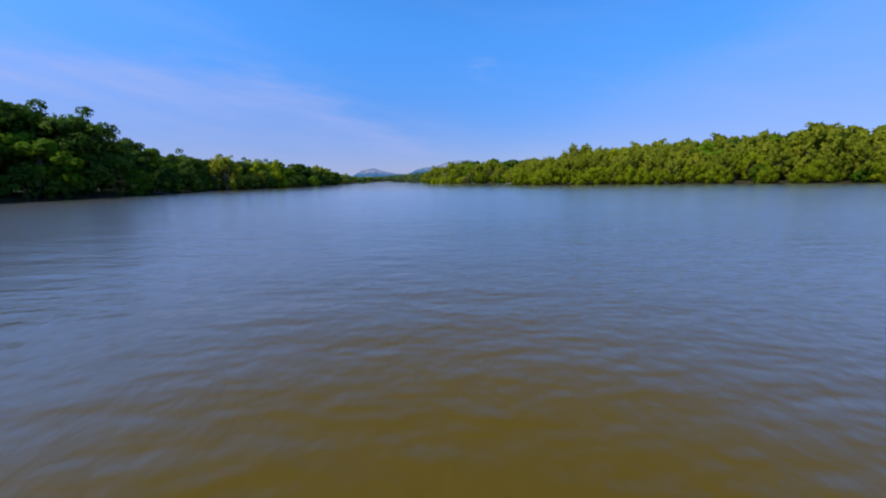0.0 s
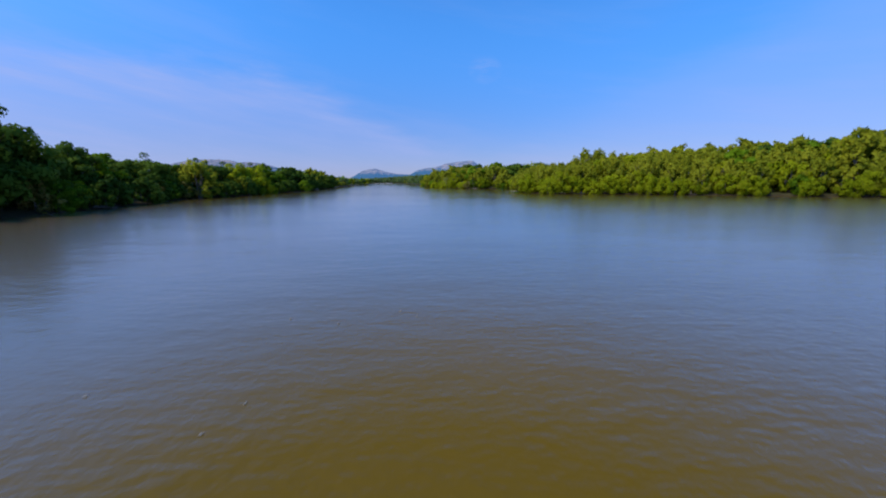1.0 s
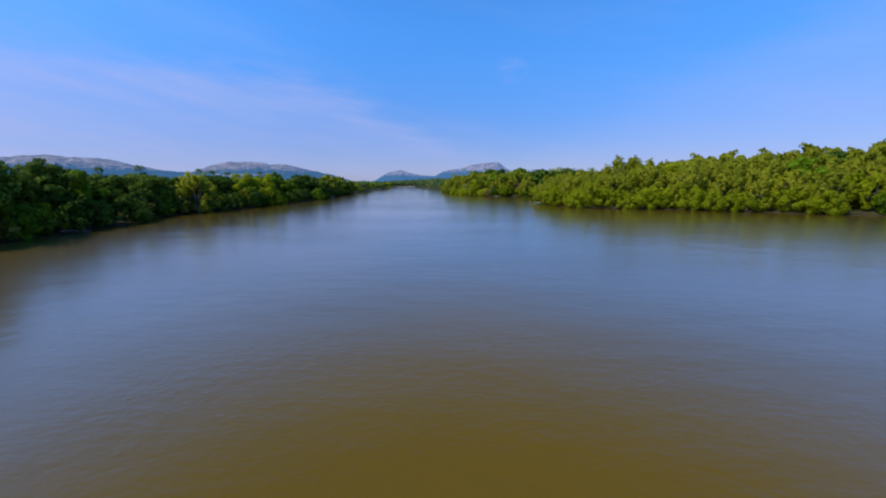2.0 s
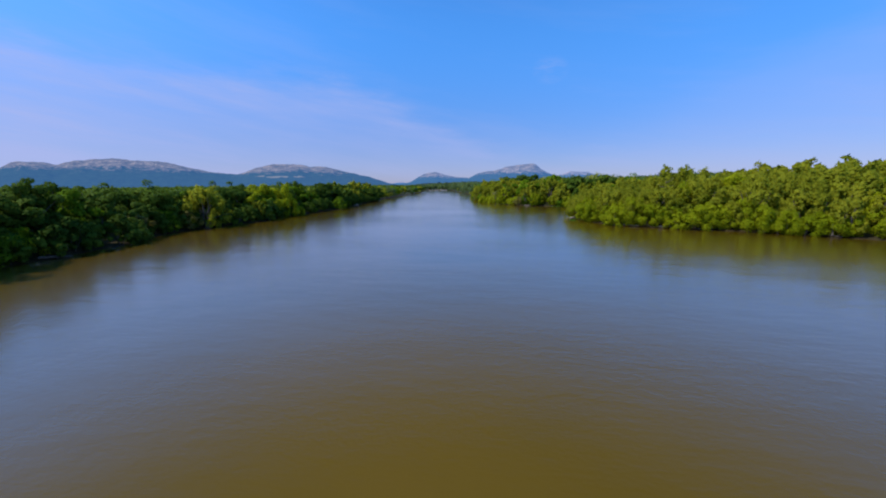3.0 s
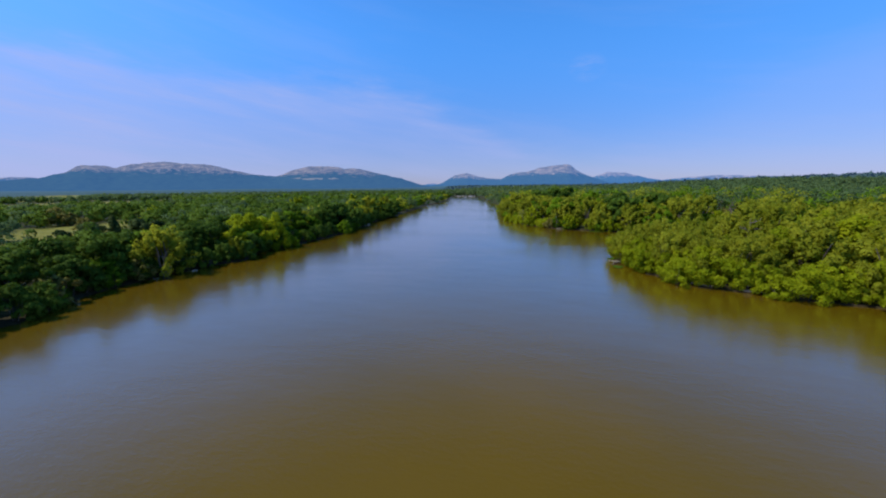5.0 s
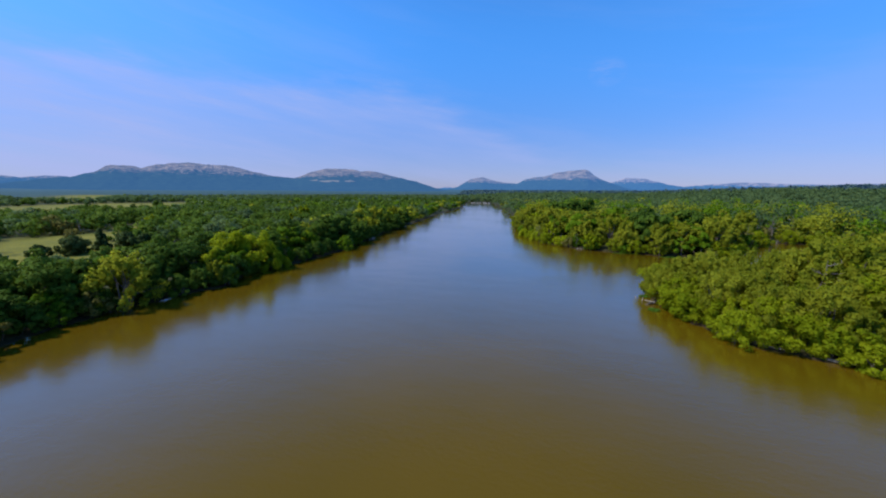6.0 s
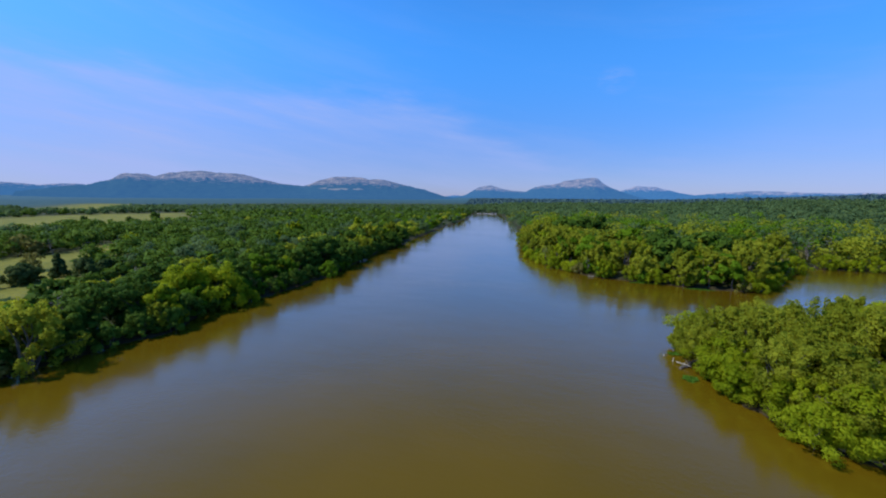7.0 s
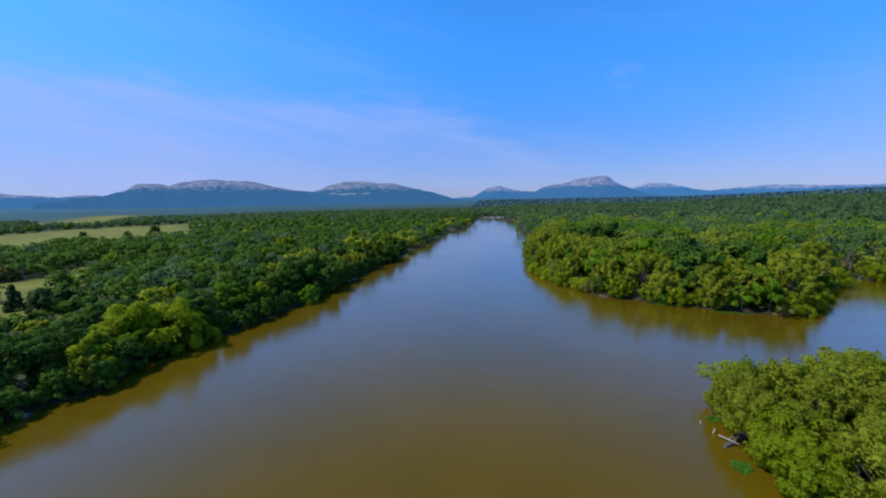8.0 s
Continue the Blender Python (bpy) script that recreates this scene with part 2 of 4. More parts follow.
# ---- plan ----
SHORE = [(-60, -260), (-48, -120), (-42, -40), (-37, 10), (-36, 35), (-38, 50), (-39, 58), (-43, 70), (-42, 79),
         (-40, 88), (-43, 95), (-41, 105), (-40, 118), (-42, 135), (-45, 150), (-47, 175), (-49, 195), (-53, 240),
         (-57, 300), (-62, 350), (-72, 395), (-72, 412), (-48, 414), (-42, 385), (-22, 300), (-9, 232), (-5, 190),
         (-1, 162), (7, 147), (15, 140), (25, 138), (35, 135.5), (42, 136), (50, 143), (57, 157), (66, 170),
         (80, 170), (110, 176), (150, 190)]
SHORE += [(190, 190), (185, 165), (150, 152), (110, 138), (85, 127), (60, 118.5), (40, 112), (27, 107.5), (21.4, 103.2),
          (20.3, 99), (21.3, 94.5), (22.2, 90.5), (24.9, 86.2), (30.3, 82.6), (36.5, 81.5), (43.3, 78.3), (49.4, 74.0), (56, 69.5),
          (64, 64), (76, 57), (100, 45), (125, 25), (140, -30), (135, -120), (120, -260)]
NEAR_FIELD = [(-70, 83), (-71, 90), (-76, 96), (-84, 103), (-97, 109), (-101, 117), (-105, 127), (-122, 140), (-130, 131), (-119, 119),
              (-123, 110), (-123, 100), (-112, 92), (-84, 79)]
SIDE_FIELD = [(-110, 143), (-130, 141), (-133, 147), (-112, 150)]
PLAIN_FIELD = [(-370, 262), (-640, 480), (-720, 430), (-430, 225)]
HILL_FIELD = [(470, 760), (545, 850), (660, 800), (560, 700)]
FAR_FIELD = [(-185, 205), (-182, 180), (-192, 160), (-178, 134), (-325, 170), (-345, 230), (-318, 305)]


def inside(px, py, poly):
    """Which of the points lie in the polygon."""
    hit = np.zeros(px.shape, bool)
    for (ax, ay), (bx, by) in zip(poly, poly[1:] + poly[:1]):
        if ay == by:
            continue
        hit ^= ((ay > py) != (by > py)) & (px < (bx - ax) * (py - ay) / (by - ay) + ax)
    return hit


def edge_distance(px, py, poly):
    best = np.full(px.shape, 1e9)
    for (ax, ay), (bx, by) in zip(poly, poly[1:] + poly[:1]):
        dx, dy = bx - ax, by - ay
        u = np.clip(((px - ax) * dx + (py - ay) * dy) / (dx * dx + dy * dy), 0, 1)
        best = np.minimum(best, np.hypot(px - ax - u * dx, py - ay - u * dy))
    return best


def step(v, a, b):
    u = np.clip((v - a) / (b - a), 0, 1)
    return u * u * (3 - 2 * u)


def waves(px, py, seed=0.0):
    """A cheap uneven field from -1 to 1."""
    return (np.sin(px * 0.61 + 1.3 * np.sin(py * 0.37 + seed)) + np.sin(py * 0.73 + 1.7 * np.sin(px * 0.29 + seed * 2))
            + 0.6 * np.sin(px * 1.9 + py * 1.3 + seed)) / 2.6


def inland(px, py):
    """Metres from the water's edge: land plus, water minus."""
    px, py = np.asarray(px, float), np.asarray(py, float)
    d = edge_distance(px, py, SHORE)
    return np.where(inside(px, py, SHORE), -d, d) + 0.7 * waves(px, py)


def land_height(px, py):
    px, py = np.asarray(px, float), np.asarray(py, float)
    d = inland(px, py)
    dry = np.maximum(d, 0)
    z = 0.45 * (1 - np.exp(-dry / 1.0)) + 0.8 * step(dry, 2, 30) + 0.25 * waves(px * 0.25, py * 0.25, 2) * step(dry, 3, 20)
    right = step(px + 0.25 * (py - 150), -30, 60)
    z = z + right * (HILL * (0.2 + 0.8 * step(np.degrees(np.arctan2(px, py)), 5, 30)) * step(dry, 25, 420) + 2.0 * waves(px * 0.02, py * 0.02, 5) * step(dry, 60, 250))
    z = z + (1 - right) * (-1.3 * step(dry, 60, 320) + 0.6 * waves(px * 0.02, py * 0.02, 4) * step(dry, 60, 250))
    bearing = np.degrees(np.arctan2(px, py))
    z = z + 9.0 * step(np.hypot(px, py), 760, 1060) * step(bearing, 20, 36) * (1 - step(bearing, 75, 110))
    return np.where(d > 0, z, np.maximum(d * 0.5, -2.5))


HILL = 13.0


def grid_axis(dense_from, dense_to, pitch, reach_low, reach_high, grow=1.10):
    """Coordinates that are close together in the middle and ever wider apart outwards."""
    mid = list(np.arange(dense_from, dense_to + 1e-6, pitch))
    up, s = [], pitch
    while (up[-1] if up else mid[-1]) < reach_high:
        s *= grow
        up.append((up[-1] if up else mid[-1]) + s)
    down, s = [], pitch
    while (down[-1] if down else mid[0]) > reach_low:
        s *= grow
        down.append((down[-1] if down else mid[0]) - s)
    return np.array(down[::-1] + mid + up)


def grid_mesh(name, X, Y, Z):
    rows, cols = X.shape
    mesh = bpy.data.meshes.new(name)
    i = np.arange(rows * cols).reshape(rows, cols)
    faces = np.stack([i[:-1, :-1], i[:-1, 1:], i[1:, 1:], i[1:, :-1]], -1).reshape(-1, 4)
    fill(mesh, np.stack([X, Y, Z], -1).reshape(-1, 3), faces)
    mesh.polygons.foreach_set("use_smooth", np.ones(len(faces), bool))
    return mesh


def fill(mesh, verts, faces):
    """Vertices and four-sided or three-sided faces, fast."""
    verts, faces = np.asarray(verts, np.float32), np.asarray(faces, np.int32)
    k = faces.shape[1]
    mesh.vertices.add(len(verts))
    mesh.vertices.foreach_set("co", verts.ravel())
    mesh.loops.add(faces.size)
    mesh.loops.foreach_set("vertex_index", faces.ravel())
    mesh.polygons.add(len(faces))
    mesh.polygons.foreach_set("loop_start", np.arange(0, faces.size, k, dtype=np.int32))
    mesh.update(calc_edges=True)
    mesh.validate()


def build_ground():
    xs = grid_axis(-95, 105, 1.6, -4700, 4700)
    ys = grid_axis(20, 215, 1.6, -4700, 4700)
    X, Y = np.meshgrid(xs, ys)
    d = inland(X, Y)
    Z = land_height(X, Y)
    mesh = grid_mesh("ground", X, Y, Z)
    grassy = np.zeros(X.shape)
    for poly, soft in ((NEAR_FIELD, 4.0), (SIDE_FIELD, 4.0), (FAR_FIELD, 8.0), (PLAIN_FIELD, 10.0), (HILL_FIELD, 12.0)):
        e = edge_distance(X, Y, poly)
        grassy = np.maximum(grassy, step(np.where(inside(X, Y, poly), e, -e), -soft, soft))
    muddy = step(d, 3.0, 0.6)
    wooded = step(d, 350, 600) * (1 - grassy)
    # alpha grows away from the lake and feeds the painted haze glow
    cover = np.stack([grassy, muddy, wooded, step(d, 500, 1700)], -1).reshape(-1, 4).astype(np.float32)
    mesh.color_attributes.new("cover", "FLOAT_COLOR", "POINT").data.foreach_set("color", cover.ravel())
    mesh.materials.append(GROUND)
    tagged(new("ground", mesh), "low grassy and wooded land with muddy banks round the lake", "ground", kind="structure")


def build_water():
    mesh = bpy.data.meshes.new("water")
    mesh.from_pydata([(-90, -280, 0), (210, -280, 0), (210, 430, 0), (-90, 430, 0)], [], [(0, 1, 2, 3)])
    mesh.materials.append(WATER)
    tagged(new("water", mesh), "murky olive brown lake water with light ripples", "water", kind="structure")


build_ground()
build_water()


# ---- mountains ----
def build_mountain(label, reach, ridge, mat, depth=900.0, rough=1.0, seed=0, lift=0.0, meadow=None):
    """A massif seen end to end: ridge gives bearing and rise of its skyline in degrees, reach its distance."""
    bearings = np.array([b for b, _ in ridge], float)
    rises = np.array([r for _, r in ridge], float) + lift * np.sin(np.linspace(0, math.pi, len(ridge))) ** 0.5
    u = np.linspace(bearings[0], bearings[-1], int(40 + 9 * (bearings[-1] - bearings[0]) * reach / 3000))
    top = np.interp(u, bearings, rises)
    soft = np.convolve(np.pad(top, 2, mode="edge"), [0.1, 0.2, 0.4, 0.2, 0.1], "valid")
    s = np.linspace(-1.0, 0.7, 46)
    U, S = np.meshgrid(u, s)
    crest = reach * np.tan(np.radians(np.tile(soft, (len(s), 1))))
    fall = np.where(S < 0, (1 - np.abs(S)) ** (1.2 + depth / 1400), 1 - (S / 0.7) ** 2)
    R = reach + S * depth
    Z = np.zeros(U.shape)
    for i in range(U.shape[0]):
        for j in range(U.shape[1]):
            a = radians(U[i, j])
            p = Vector((R[i, j] * math.sin(a) / 260, R[i, j] * math.cos(a) / 260, seed * 7.3))
            g = noise.fractal(p, 1.0, 2.0, 6)
            g += 0.5 * noise.fractal(p * 4.1, 1.0, 2.0, 3)
            Z[i, j] = crest[i, j] * fall[i, j] * (1 + 0.10 * rough * g * min(1, 4 * (1 - fall[i, j]) + 0.35)) + 9 * rough * g * fall[i, j] - 6 * (1 - fall[i, j])
    A = np.radians(U)
    mesh = grid_mesh("mountain", R * np.sin(A), R * np.cos(A), Z)
    share = np.clip(Z / crest.max(), 0, 1).reshape(-1).astype(np.float32)
    mesh.attributes.new("share", "FLOAT", "POINT").data.foreach_set("value", share)
    if meadow:
        # a pale grassy terrace: from one bearing to another, at a height in degrees
        rise = np.degrees(np.arctan2(Z, R)) - meadow[3] * (U - meadow[0])
        there = step(U, meadow[0], meadow[0] + 1.0) * (1 - step(U, meadow[1] - 2.0, meadow[1])) * (1 - step(np.abs(rise - meadow[2] - 0.05 * np.sin(U * 2.3)), 0.04, 0.15)) * (S < 0)
        mesh.attributes.new("meadow", "FLOAT", "POINT").data.foreach_set("value", there.reshape(-1).astype(np.float32))
    mesh.materials.append(mat)
    tagged(new("mountain", mesh), label, "mountain", group="mountains beyond the lake", kind="structure")


# blue glow painted on for haze, stronger on the farther mountains
AIR_GLOW = (0.055, 0.18, 0.50)
NEAR_ROCK = mountain_material("mountain_granite", (*AIR_GLOW, 0.50), 0.52)
MID_ROCK = mountain_material("mountain_far_granite", (*AIR_GLOW, 0.64), 0.55)
FAR_ROCK = mountain_material("mountain_hazy_granite", (*AIR_GLOW, 0.8), 0.42)
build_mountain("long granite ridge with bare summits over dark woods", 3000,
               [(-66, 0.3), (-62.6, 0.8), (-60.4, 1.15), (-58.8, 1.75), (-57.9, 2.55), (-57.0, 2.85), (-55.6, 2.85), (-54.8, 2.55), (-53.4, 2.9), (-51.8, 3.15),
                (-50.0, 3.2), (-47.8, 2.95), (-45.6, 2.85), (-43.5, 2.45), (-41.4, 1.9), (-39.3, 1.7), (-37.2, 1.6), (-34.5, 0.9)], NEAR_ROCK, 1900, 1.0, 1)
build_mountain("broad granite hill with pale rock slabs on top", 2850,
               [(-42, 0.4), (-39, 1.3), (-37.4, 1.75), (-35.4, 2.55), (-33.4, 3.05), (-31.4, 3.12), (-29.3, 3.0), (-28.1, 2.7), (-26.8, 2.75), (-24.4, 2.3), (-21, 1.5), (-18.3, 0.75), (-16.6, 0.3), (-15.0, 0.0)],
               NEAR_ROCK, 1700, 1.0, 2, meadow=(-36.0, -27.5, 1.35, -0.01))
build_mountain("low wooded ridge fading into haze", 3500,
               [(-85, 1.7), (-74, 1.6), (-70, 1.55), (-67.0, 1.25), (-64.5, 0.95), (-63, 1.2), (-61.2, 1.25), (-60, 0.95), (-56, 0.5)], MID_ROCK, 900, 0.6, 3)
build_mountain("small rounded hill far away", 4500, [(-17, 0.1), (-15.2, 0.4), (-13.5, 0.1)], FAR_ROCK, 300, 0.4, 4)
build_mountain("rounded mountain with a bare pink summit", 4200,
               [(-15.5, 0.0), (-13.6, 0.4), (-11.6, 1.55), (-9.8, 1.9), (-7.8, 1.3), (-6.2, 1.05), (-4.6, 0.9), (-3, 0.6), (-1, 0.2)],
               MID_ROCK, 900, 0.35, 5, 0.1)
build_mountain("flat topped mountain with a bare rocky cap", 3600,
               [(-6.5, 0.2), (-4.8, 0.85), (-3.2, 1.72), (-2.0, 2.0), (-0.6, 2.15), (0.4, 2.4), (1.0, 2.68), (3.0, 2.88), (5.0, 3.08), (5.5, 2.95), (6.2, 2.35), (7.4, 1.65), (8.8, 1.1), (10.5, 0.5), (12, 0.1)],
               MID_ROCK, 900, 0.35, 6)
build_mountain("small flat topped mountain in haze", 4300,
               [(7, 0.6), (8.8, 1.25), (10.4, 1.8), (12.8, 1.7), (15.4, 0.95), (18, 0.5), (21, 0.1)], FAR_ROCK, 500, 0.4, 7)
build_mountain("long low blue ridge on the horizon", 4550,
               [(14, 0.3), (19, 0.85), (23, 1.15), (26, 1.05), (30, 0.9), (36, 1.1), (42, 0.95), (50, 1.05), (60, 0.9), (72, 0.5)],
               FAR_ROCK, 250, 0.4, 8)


# ---- trees ----
def ring_tube(points, radii, sides=6):
    """Vertices and faces of a bent, tapered stem."""
    verts, faces = [], []
    for i, (p, r) in enumerate(zip(points, radii)):
        p = Vector(p)
        a = Vector(points[min(i + 1, len(points) - 1)]) - Vector(points[max(i - 1, 0)])
        q = a.to_track_quat("Z", "Y")
        for k in range(sides):
            t = 2 * math.pi * k / sides
            verts.append(tuple(p + q @ Vector((r * math.cos(t), r * math.sin(t), 0))))
    for i in range(len(points) - 1):
        for k in range(sides):
            a, b = i * sides + k, i * sides + (k + 1) % sides
            faces.append((a, b, b + sides, a + sides))
    faces.append(tuple(range(sides))[::-1])
    faces.append(tuple(range((len(points) - 1) * sides, len(points) * sides)))
    return verts, faces


def joined(name, pieces, mat):
    """One mesh out of several lists of vertices and faces."""
    verts, faces = [], []
    for v, f in pieces:
        n = len(verts)
        verts += v
        faces += [tuple(i + n for i in face) for face in f]
    mesh = bpy.data.meshes.new(name)
    mesh.from_pydata(verts, [], faces)
    mesh.materials.append(mat)
    return mesh


def bent(rng, start, end, bends=3, wild=0.15):
    start, end = Vector(start), Vector(end)
    span = (end - start).length
    out = []
    for i in range(bends + 2):
        f = i / (bends + 1)
        w = wild * span * math.sin(math.pi * f)
        out.append(start.lerp(end, f) + Vector((rng.uniform(-w, w), rng.uniform(-w, w), rng.uniform(-w, w) * 0.5)))
    return out


def sprays(rng, centres, radii, count, size, droop=0.0, outward=0.65, skyward=0.35, whole=0.55):
    """Small pointed sprays of leaves over the outer side of rounded clumps; each is shaded by its clump and by the crown it belongs to."""
    n = len(centres)
    pick = rng.choice(n, count, p=(radii ** 2).mean(1) / (radii ** 2).mean(1).sum())
    way = rng.normal(size=(count, 3))
    way[:, 2] += 0.30
    way /= np.linalg.norm(way, axis=1)[:, None]
    depth = 1.14 - 0.55 * rng.random(count) ** 1.5
    at = centres[pick] + way * radii[pick] * depth[:, None]
    nor = way * outward + rng.normal(size=(count, 3)) * (1 - outward)
    nor[:, 2] += 0.15 - droop
    nor /= np.linalg.norm(nor, axis=1)[:, None]
    side = np.cross(nor, rng.normal(size=(count, 3)))
    side /= np.linalg.norm(side, axis=1)[:, None]
    up = np.cross(nor, side)
    w = (size * (0.5 + 0.9 * rng.random(count)))[:, None] * 0.5
    h = w * (0.9 + 0.9 * rng.random(count))[:, None]
    lift = nor * w * 0.3
    quads = np.stack([at - side * w - up * h * 0.7, at + side * w - up * h * 0.5 + lift, at + side * w * 0.1 + up * h * 1.2], 1)
    middle = np.average(centres, axis=0, weights=(radii ** 2).mean(1)) - np.array([0, 0, 0.15]) * np.ptp(centres[:, 2])
    reach = np.maximum(np.abs(centres - middle).max(0) + radii.mean(0), 1e-3)
    out = (at - middle) / reach
    out /= np.maximum(np.linalg.norm(out, axis=1), 1e-6)[:, None]
    shade = way + out * whole + rng.normal(size=(count, 3)) * 0.22
    shade[:, 2] += skyward
    return quads, shade / np.linalg.norm(shade, axis=1)[:, None]


def shade_by(mesh, normals):
    """Shades each spray by the side of its clump on which it grows."""
    mesh.polygons.foreach_set("use_smooth", np.ones(len(normals), bool))
    mesh.normals_split_custom_set_from_vertices(np.repeat(normals, len(mesh.vertices) // len(normals), axis=0).astype(np.float32))


def quads_mesh(name, made, mat):
    quads, normals = made
    mesh = bpy.data.meshes.new(name)
    k = quads.shape[1]
    fill(mesh, quads.reshape(-1, 3), np.arange(len(quads) * k).reshape(-1, k))
    shade_by(mesh, normals)
    mesh.materials.append(mat)
    return mesh


def clumps(rng, kind, height, spread, count):
    """Centres and radii of the leafy clumps that make up a crown."""
    base = {"broad": 0.07, "oak": 0.12, "willow": 0.08, "shrub": 0.02, "cedar": 0.08}[kind]
    c, r = [], []
    if kind in ("willow", "oak", "broad"):
        arms = max(3, count // 4)
        for i in range(arms):
            f = (i + 0.5) / arms
            turn = i * 2.399 + rng.uniform(-0.5, 0.5)
            z = base + (0.84 - base) * f ** 0.85
            wide = spread * math.sin(math.pi * min(1, 0.25 + 0.70 * f)) ** 0.7 * rng.uniform(0.45, 1.0)
            tip = np.array([wide * math.cos(turn), wide * math.sin(turn), z * height])
            big = spread * (rng.uniform(0.125, 0.205) if kind == "willow" else rng.uniform(0.18, 0.32))
            for k in range(4):
                if kind == "willow":
                    rise = np.array([0.65 * math.cos(turn), 0.65 * math.sin(turn), 1.0]) * big * (0.62 * k - 0.5) + rng.normal(size=3) * big * 0.15
                    size = big * (1.05 - 0.19 * k)
                    flat = 1.15
                elif kind == "broad":
                    rise = rng.normal(size=3) * big * np.array([0.6, 0.6, 0.45])
                    size = big * rng.uniform(0.75, 1.1)
                    flat = 1.0
                else:
                    rise = np.append(rng.normal(size=2) * big * 0.85, rng.normal() * big * 0.3)
                    size = big * rng.uniform(0.55, 0.95)
                    flat = 0.72
                c.append(tip + rise + rng.normal(size=3) * big * 0.18)
                r.append((size, size, size * flat))
        count = 0
    for i in range(count):
        f = (i + 0.5) / count
        turn = i * 2.399 + rng.uniform(-0.5, 0.5)
        u = rng.random() ** 0.55 * rng.uniform(0.85, 1.18)
        if kind == "cedar":
            z = base + (0.94 - base) * f
            wide = spread * (1.02 - f) * u
            size = spread * (0.42 - 0.24 * f)
        else:
            z = base + (0.90 - base) * (f ** 0.8)
            wide = spread * math.sin(math.pi * min(1, 0.22 + 0.72 * f)) ** 0.75 * u
            size = spread * rng.uniform(0.13, 0.31)
        c.append((wide * math.cos(turn), wide * math.sin(turn), z * height))
        r.append((size, size, size * 0.9))
    c, r = np.array(c), np.array(r)
    c[:, 2] = np.maximum(c[:, 2], r[:, 2] * 0.6)
    return c, r


def make_tree(name, label, kind, height, spread, lobes, count, size, mat, seed, category="tree", bark=None):
    """A tree at the origin: tapered trunk with limbs, crown of many sprays."""
    rng, nrng = random.Random(seed), np.random.default_rng(seed)
    tree = new(name)
    tree.empty_display_size = 0.5
    c, r = clumps(nrng, kind, height, spread, lobes)
    r0 = 0.022 * height if kind != "shrub" else 0.05
    pieces = []
    if kind in ("oak", "cedar", "broad"):
        stem = bent(rng, (0, 0, -0.4), (rng.uniform(-0.3, 0.3), rng.uniform(-0.3, 0.3), height * 0.72), 3, 0.05)
        pieces.append(ring_tube(stem, [r0 * 1.35, r0, r0 * 0.8, r0 * 0.55, r0 * 0.25], 6))
        fork = Vector((0, 0, height * 0.25))
    else:
        fork = Vector((0, 0, 0.0))
        for k in range(4 if kind == "willow" else 3):
            a = rng.uniform(0, 6.28)
            tip = (spread * 0.45 * math.cos(a), spread * 0.45 * math.sin(a), height * 0.7)
            pieces.append(ring_tube(bent(rng, (0.15 * math.cos(a), 0.15 * math.sin(a), -0.4), tip, 3, 0.07), [r0 * 0.9, r0 * 0.75, r0 * 0.6, r0 * 0.4, r0 * 0.15], 5))
    stems = len(pieces)
    if kind != "cedar":
        for i in range(0, len(c), 11):
            start = fork + Vector((0, 0, rng.uniform(0.05, 0.35) * height)) * (0.6 if kind in ("oak", "broad") else 1)
            if c[i][2] > start.z * 0.7:
                pieces.append(ring_tube(bent(rng, start, c[i], 2, 0.1), [r0 * 0.42, r0 * 0.3, r0 * 0.2, r0 * 0.08], 4))
    trunk = new("trunk", joined("trunk", pieces[:stems], bark or BARK))
    trunk.parent = tree
    if pieces[stems:]:
        limbs = new("branch_framework", joined("branch_framework", pieces[stems:], bark or BARK))
        limbs.parent = trunk
    crown = new("crown", quads_mesh("crown", sprays(nrng, c, r, count, size, droop=0.25 if kind == "willow" else 0.0), mat))
    crown.parent = tree
    return tagged(tree, label, category)


def make_dead_tree(name, label, height, seed, mat):
    rng = random.Random(seed)
    tree = new(name)
    r0 = 0.02 * height
    stem = bent(rng, (0, 0, -0.4), (rng.uniform(-0.8, 0.8), rng.uniform(-0.8, 0.8), height), 4, 0.06)
    trunk = new("trunk", joined("trunk", [ring_tube(stem, [r0 * 1.3, r0, r0 * 0.8, r0 * 0.6, r0 * 0.35, r0 * 0.1], 6)], mat))
    trunk.parent = tree
    pieces = []
    for i in range(16):
        f = rng.uniform(0.2, 0.95)
        start = Vector(stem[0]).lerp(Vector(stem[-1]), f)
        a, reach = rng.uniform(0, 6.28), height * rng.uniform(0.15, 0.38) * (1.15 - f * 0.7)
        tip = start + Vector((math.cos(a) * reach, math.sin(a) * reach, reach * rng.uniform(0.2, 0.9)))
        limb = bent(rng, start, tip, 2, 0.12)
        pieces.append(ring_tube(limb, [r0 * 0.4, r0 * 0.28, r0 * 0.18, r0 * 0.05], 4))
        for k in range(3):
            s = limb[1].lerp(limb[3], rng.random())
            e = s + Vector((rng.uniform(-1, 1), rng.uniform(-1, 1), rng.uniform(-0.1, 1))) * reach * 0.4
            pieces.append(ring_tube(bent(rng, s, e, 1, 0.1), [r0 * 0.16, r0 * 0.1, r0 * 0.03], 3))
    limbs = new("branch_framework", joined("branch_framework", pieces, mat))
    limbs.parent = tree
    return tagged(tree, label, "tree")


